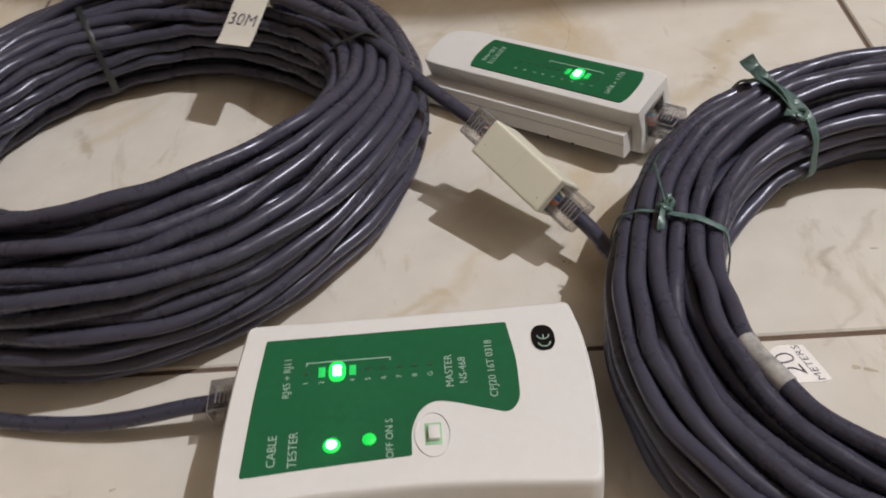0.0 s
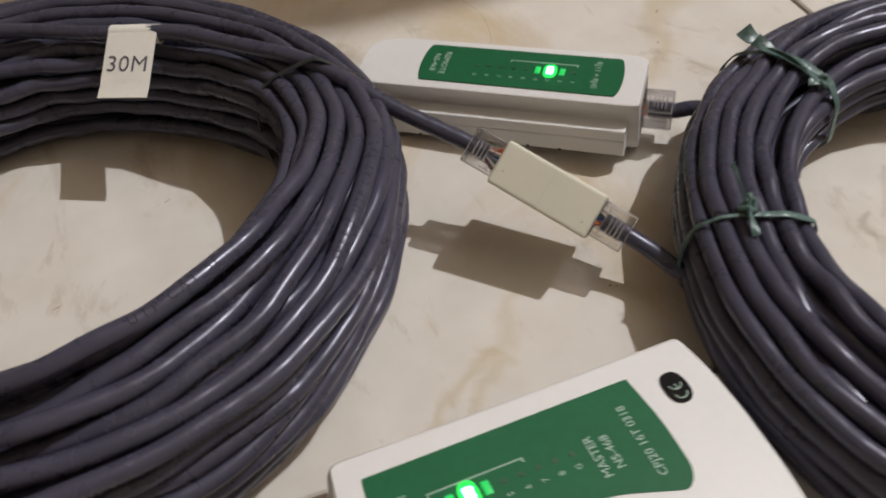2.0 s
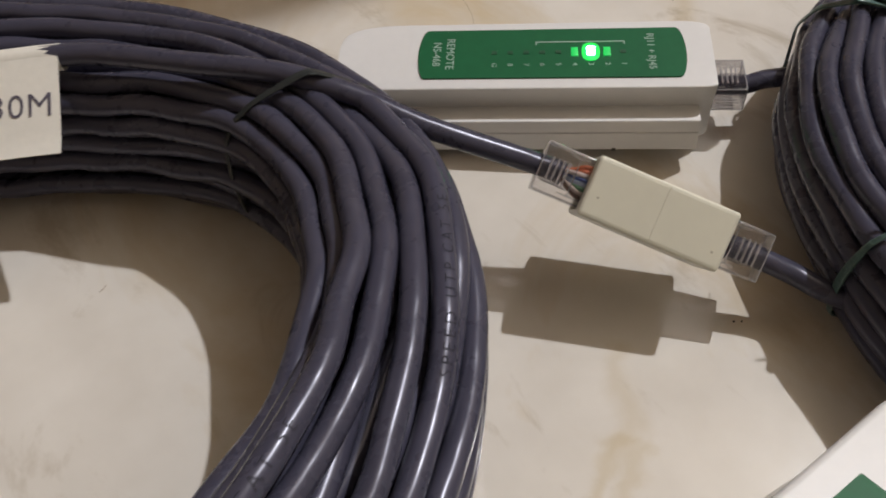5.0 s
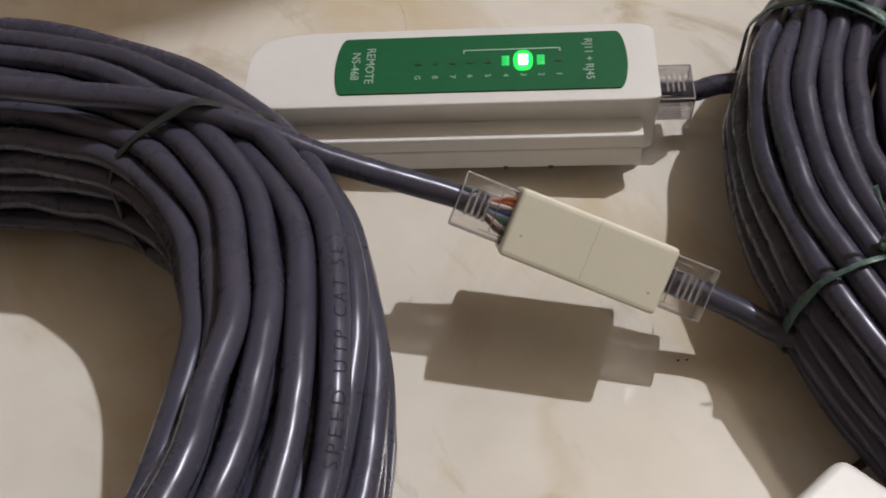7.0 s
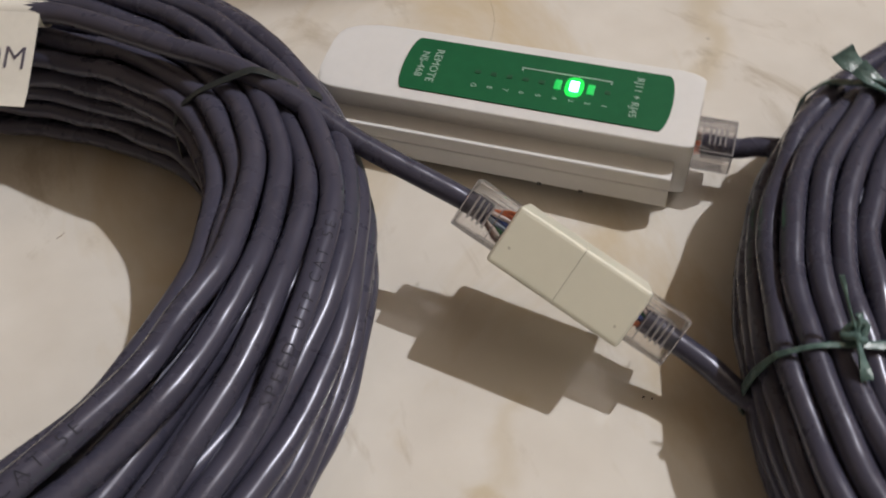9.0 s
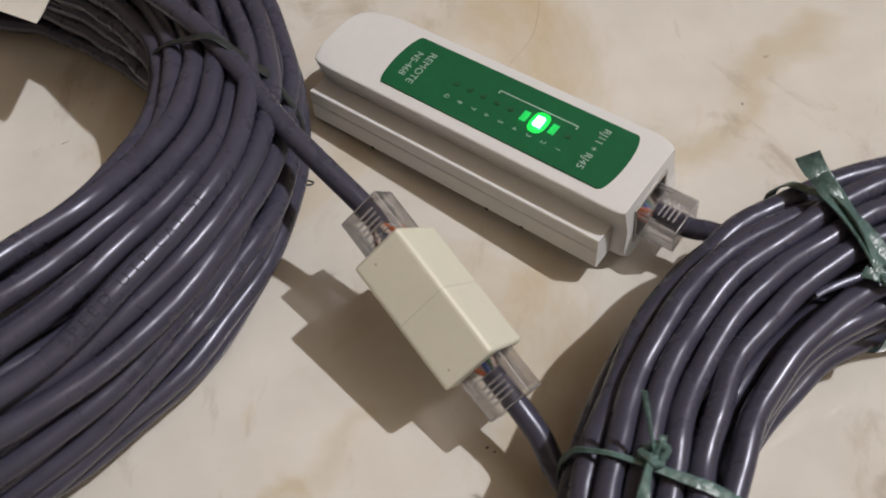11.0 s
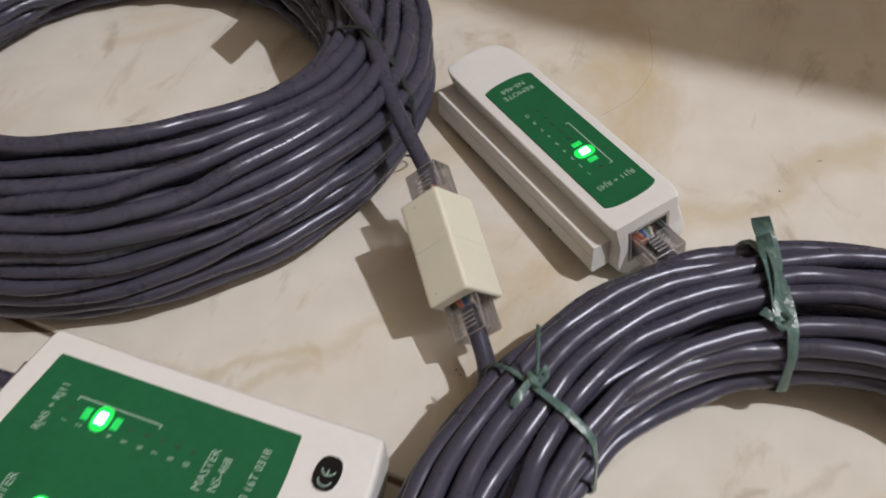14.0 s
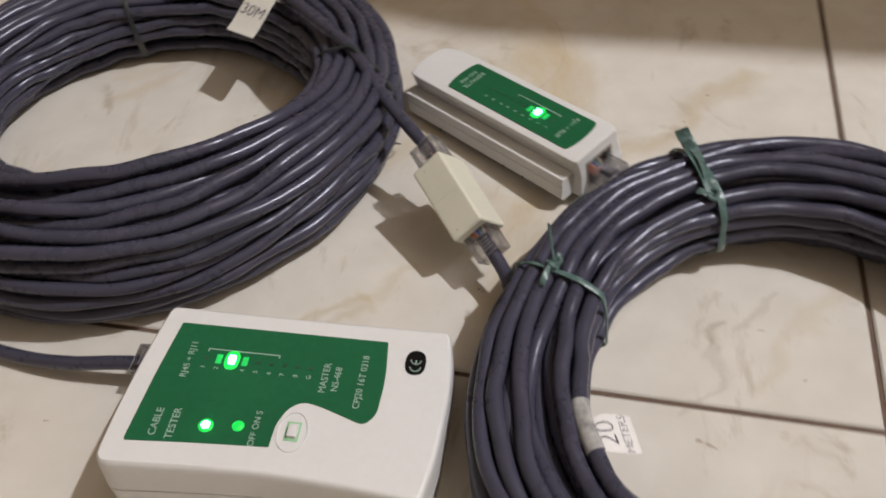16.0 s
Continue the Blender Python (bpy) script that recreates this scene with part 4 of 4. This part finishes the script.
    part("rail", mesh_bm(rv, [tuple(range(k)), tuple(range(k, 2 * k))] + [(i, (i + 1) % k, k + (i + 1) % k, k + i) for i in range(k)]), M_WHITE, dev, "raised rail along the side", smooth=False)
    # dark blocks: the shadow in the rail's nicks, put into colour
    for nx in (-33.0, 6.0, 17.0):
        part("nick_shade", box(nx, -18.35, -17.2, 1.1, 0.9, 1.0, 0.15), M_NICK_SHADE, dev, smooth=False)
    # the seam's shadow line, painted as a darker strip
    part("seam", box(-8.3, -16.98, -11.6, 93.0, 0.5, 0.22), M_SHADE, dev, "thin strip coloured as the moulding seam's shadow", smooth=False)
    pan = [(-33.0, -9.2)] + [(33.0 + 2.3 * math.cos(g), 9.2 * math.sin(g)) for g in np.linspace(-math.pi / 2, math.pi / 2, 17)][0:17] + [(-33.0 - 2.3 * math.cos(g), 9.2 * math.sin(g)) for g in np.linspace(math.pi / 2, -math.pi / 2, 17)][0:16]
    part("label_panel", prism(pan[1:], -0.3, 0.3), M_GREEN, dev, "green printed label panel", smooth=False)
    z = 0.34
    for x, y, size, text in ((26.2, 0.2, 2.8, "RJ11 + RJ45"), (-26.8, 0.0, 3.1, "REMOTE"), (-30.4, 0.0, 3.0, "NS-468")):
        part("print", lettering(text, size, at(x, y, z, -90), 0.03), M_PRINT, dev, smooth=False)
    xs = [19.0 - 4.24 * k for k in range(9)]
    for x, c in zip(xs, "12345678G"):
        part("print", lettering(c, 2.0, at(x, -4.4, z, -90), 0.03), M_PRINT, dev, smooth=False)
    led_row(dev, xs, 0.2, 2, 2.6, 3.8, 0.3)
    part("bracket_line", join([box(7.8, 4.1, z, 23.4, 0.35, 0.08), box(-3.8, 3.6, z, 0.35, 1.1, 0.08), box(19.4, 3.6, z, 0.35, 1.1, 0.08)]), M_PRINT, dev, smooth=False)


M_NICK_SHADE = mat("nick_shadow", (0.07, 0.06, 0.045), 0.7, vary=0.1)
M_MARK = mat("faint_mould_mark", (0.42, 0.40, 0.32), 0.6, vary=0.1)
M_SHADE = mat("seam_shadow_gap", (0.30, 0.28, 0.24), 0.7, vary=0.1)


def build_coupler():
    m = axes_pose(C_MID + C_LONG * 0.4 - C_SIDE * 0.3, C_LONG, C_SIDE, C_OUT)
    dev = thing("cable_coupler", m, "ivory plastic inline coupler joining the two cable ends", "coupler")
    Lc, Wc, Dc = 32.9, 13.9, 18.0
    for sx, name in ((-1, "half_shell"), (1, "half_shell")):
        ax = sx * (Lc / 4 + 0.06)
        t, w, d = 1.3, Wc, Dc
        length = Lc / 2 - 0.03
        e = 0.7
        # hollow sleeve with rounded long edges
        outer = rounded_poly([(-w / 2, -d / 2), (w / 2, -d / 2), (w / 2, d / 2), (-w / 2, d / 2)], 1.1, 4)
        hole = [(-6.0, -4.6), (6.0, -4.6), (6.0, 4.6), (-6.0, 4.6)]
        oo = densify(outer, 3.0)
        n = len(oo)
        rings = [(0.0, 0.06), (0.08, 0.0), (length - 0.7, 0.0), (length - 0.25, 0.25), (length, 0.8)]
        verts, faces = [], []
        for x, ins in rings:
            for y, zz in inset(oo, ins):
                verts.append((sx * (0.02 + x) * MM, y * MM, zz * MM))
        for depth in (0.0, 11.0):
            for y, zz in oo:
                k = min(6.0 / max(abs(y), 1e-6), (4.6 if zz > 0 else 7.0) / max(abs(zz), 1e-6))
                verts.append((sx * (0.02 + length - depth) * MM, y * k * MM, zz * k * MM))
        for r in range(len(rings) + 1):
            for i in range(n):
                j = (i + 1) % n
                faces.append((r * n + i, r * n + j, (r + 1) * n + j, (r + 1) * n + i))
        faces.append(tuple(range(n)))
        faces.append(tuple((len(rings) + 1) * n + i for i in range(n)))
        part(name, mesh_bm(verts, faces), M_IVORY, dev, smooth=False)
    for x, y in ((-Lc / 2 + 2.9, -2.0), (-Lc / 2 + 30.0, -3.2)):
        part("mould_mark", prism(oval(x, y, 0.32, 0.28, 12), Dc / 2 - 0.2, Dc / 2 + 0.03), M_MARK, dev, "tiny dark moulding mark", smooth=False)


def build_marks():
    """Small marks of dirt on the tiles."""
    ground = bpy.data.objects["floor"]
    rng = random.Random(4)
    for x, y, l, w, turn in ((78.0, -54.3, 2.4, 1.5, -20), (81.5, -55.6, 4.2, 1.2, -25), (99.2, -8.9, 2.6, 0.8, 0), (-142.6, -72.0, 2.2, 0.7, 10), (103.0, 59.8, 0.8, 0.7, 0), (74.6, 100.8, 0.8, 0.7, 0), (0.0, 0.4, 0.7, 0.6, 0), (1.6, -0.6, 0.6, 0.5, 0), (84.8, 119.3, 2.0, 0.8, 30), (60, -92, 2.5, 0.9, 40), (112, -28, 1.6, 0.7, 20), (-160, 62, 3.0, 0.5, 12), (-120, 95, 2.6, 0.5, 30)):
        n = 14
        poly = []
        for k in range(n):
            g = 2 * math.pi * k / n
            r = 1 + 0.28 * math.sin(3 * g + rng.uniform(0, 3)) * rng.uniform(0.3, 1)
            px, py = l / 2 * r * math.cos(g), w / 2 * r * math.sin(g)
            c, q = math.cos(math.radians(turn)), math.sin(math.radians(turn))
            poly.append((x + px * c - py * q, y + px * q + py * c))
        part("dirt_mark", prism(poly, 0.005, 0.03), M_SPECK if l < 1 else M_SMUDGE, ground, smooth=False)
    hair = spline([(12.6, 176, 0.12), (17.8, 160, 0.15), (20, 148.5, 0.12), (17.1, 132.3, 0.12), (8.6, 118.7, 0.14)], 30)
    part("hair", tube(hair, 0.07, 5), M_SMUDGE, ground)


build_coil_west()
build_coil_east()
build_master()
build_remote()
build_coupler()
build_marks()
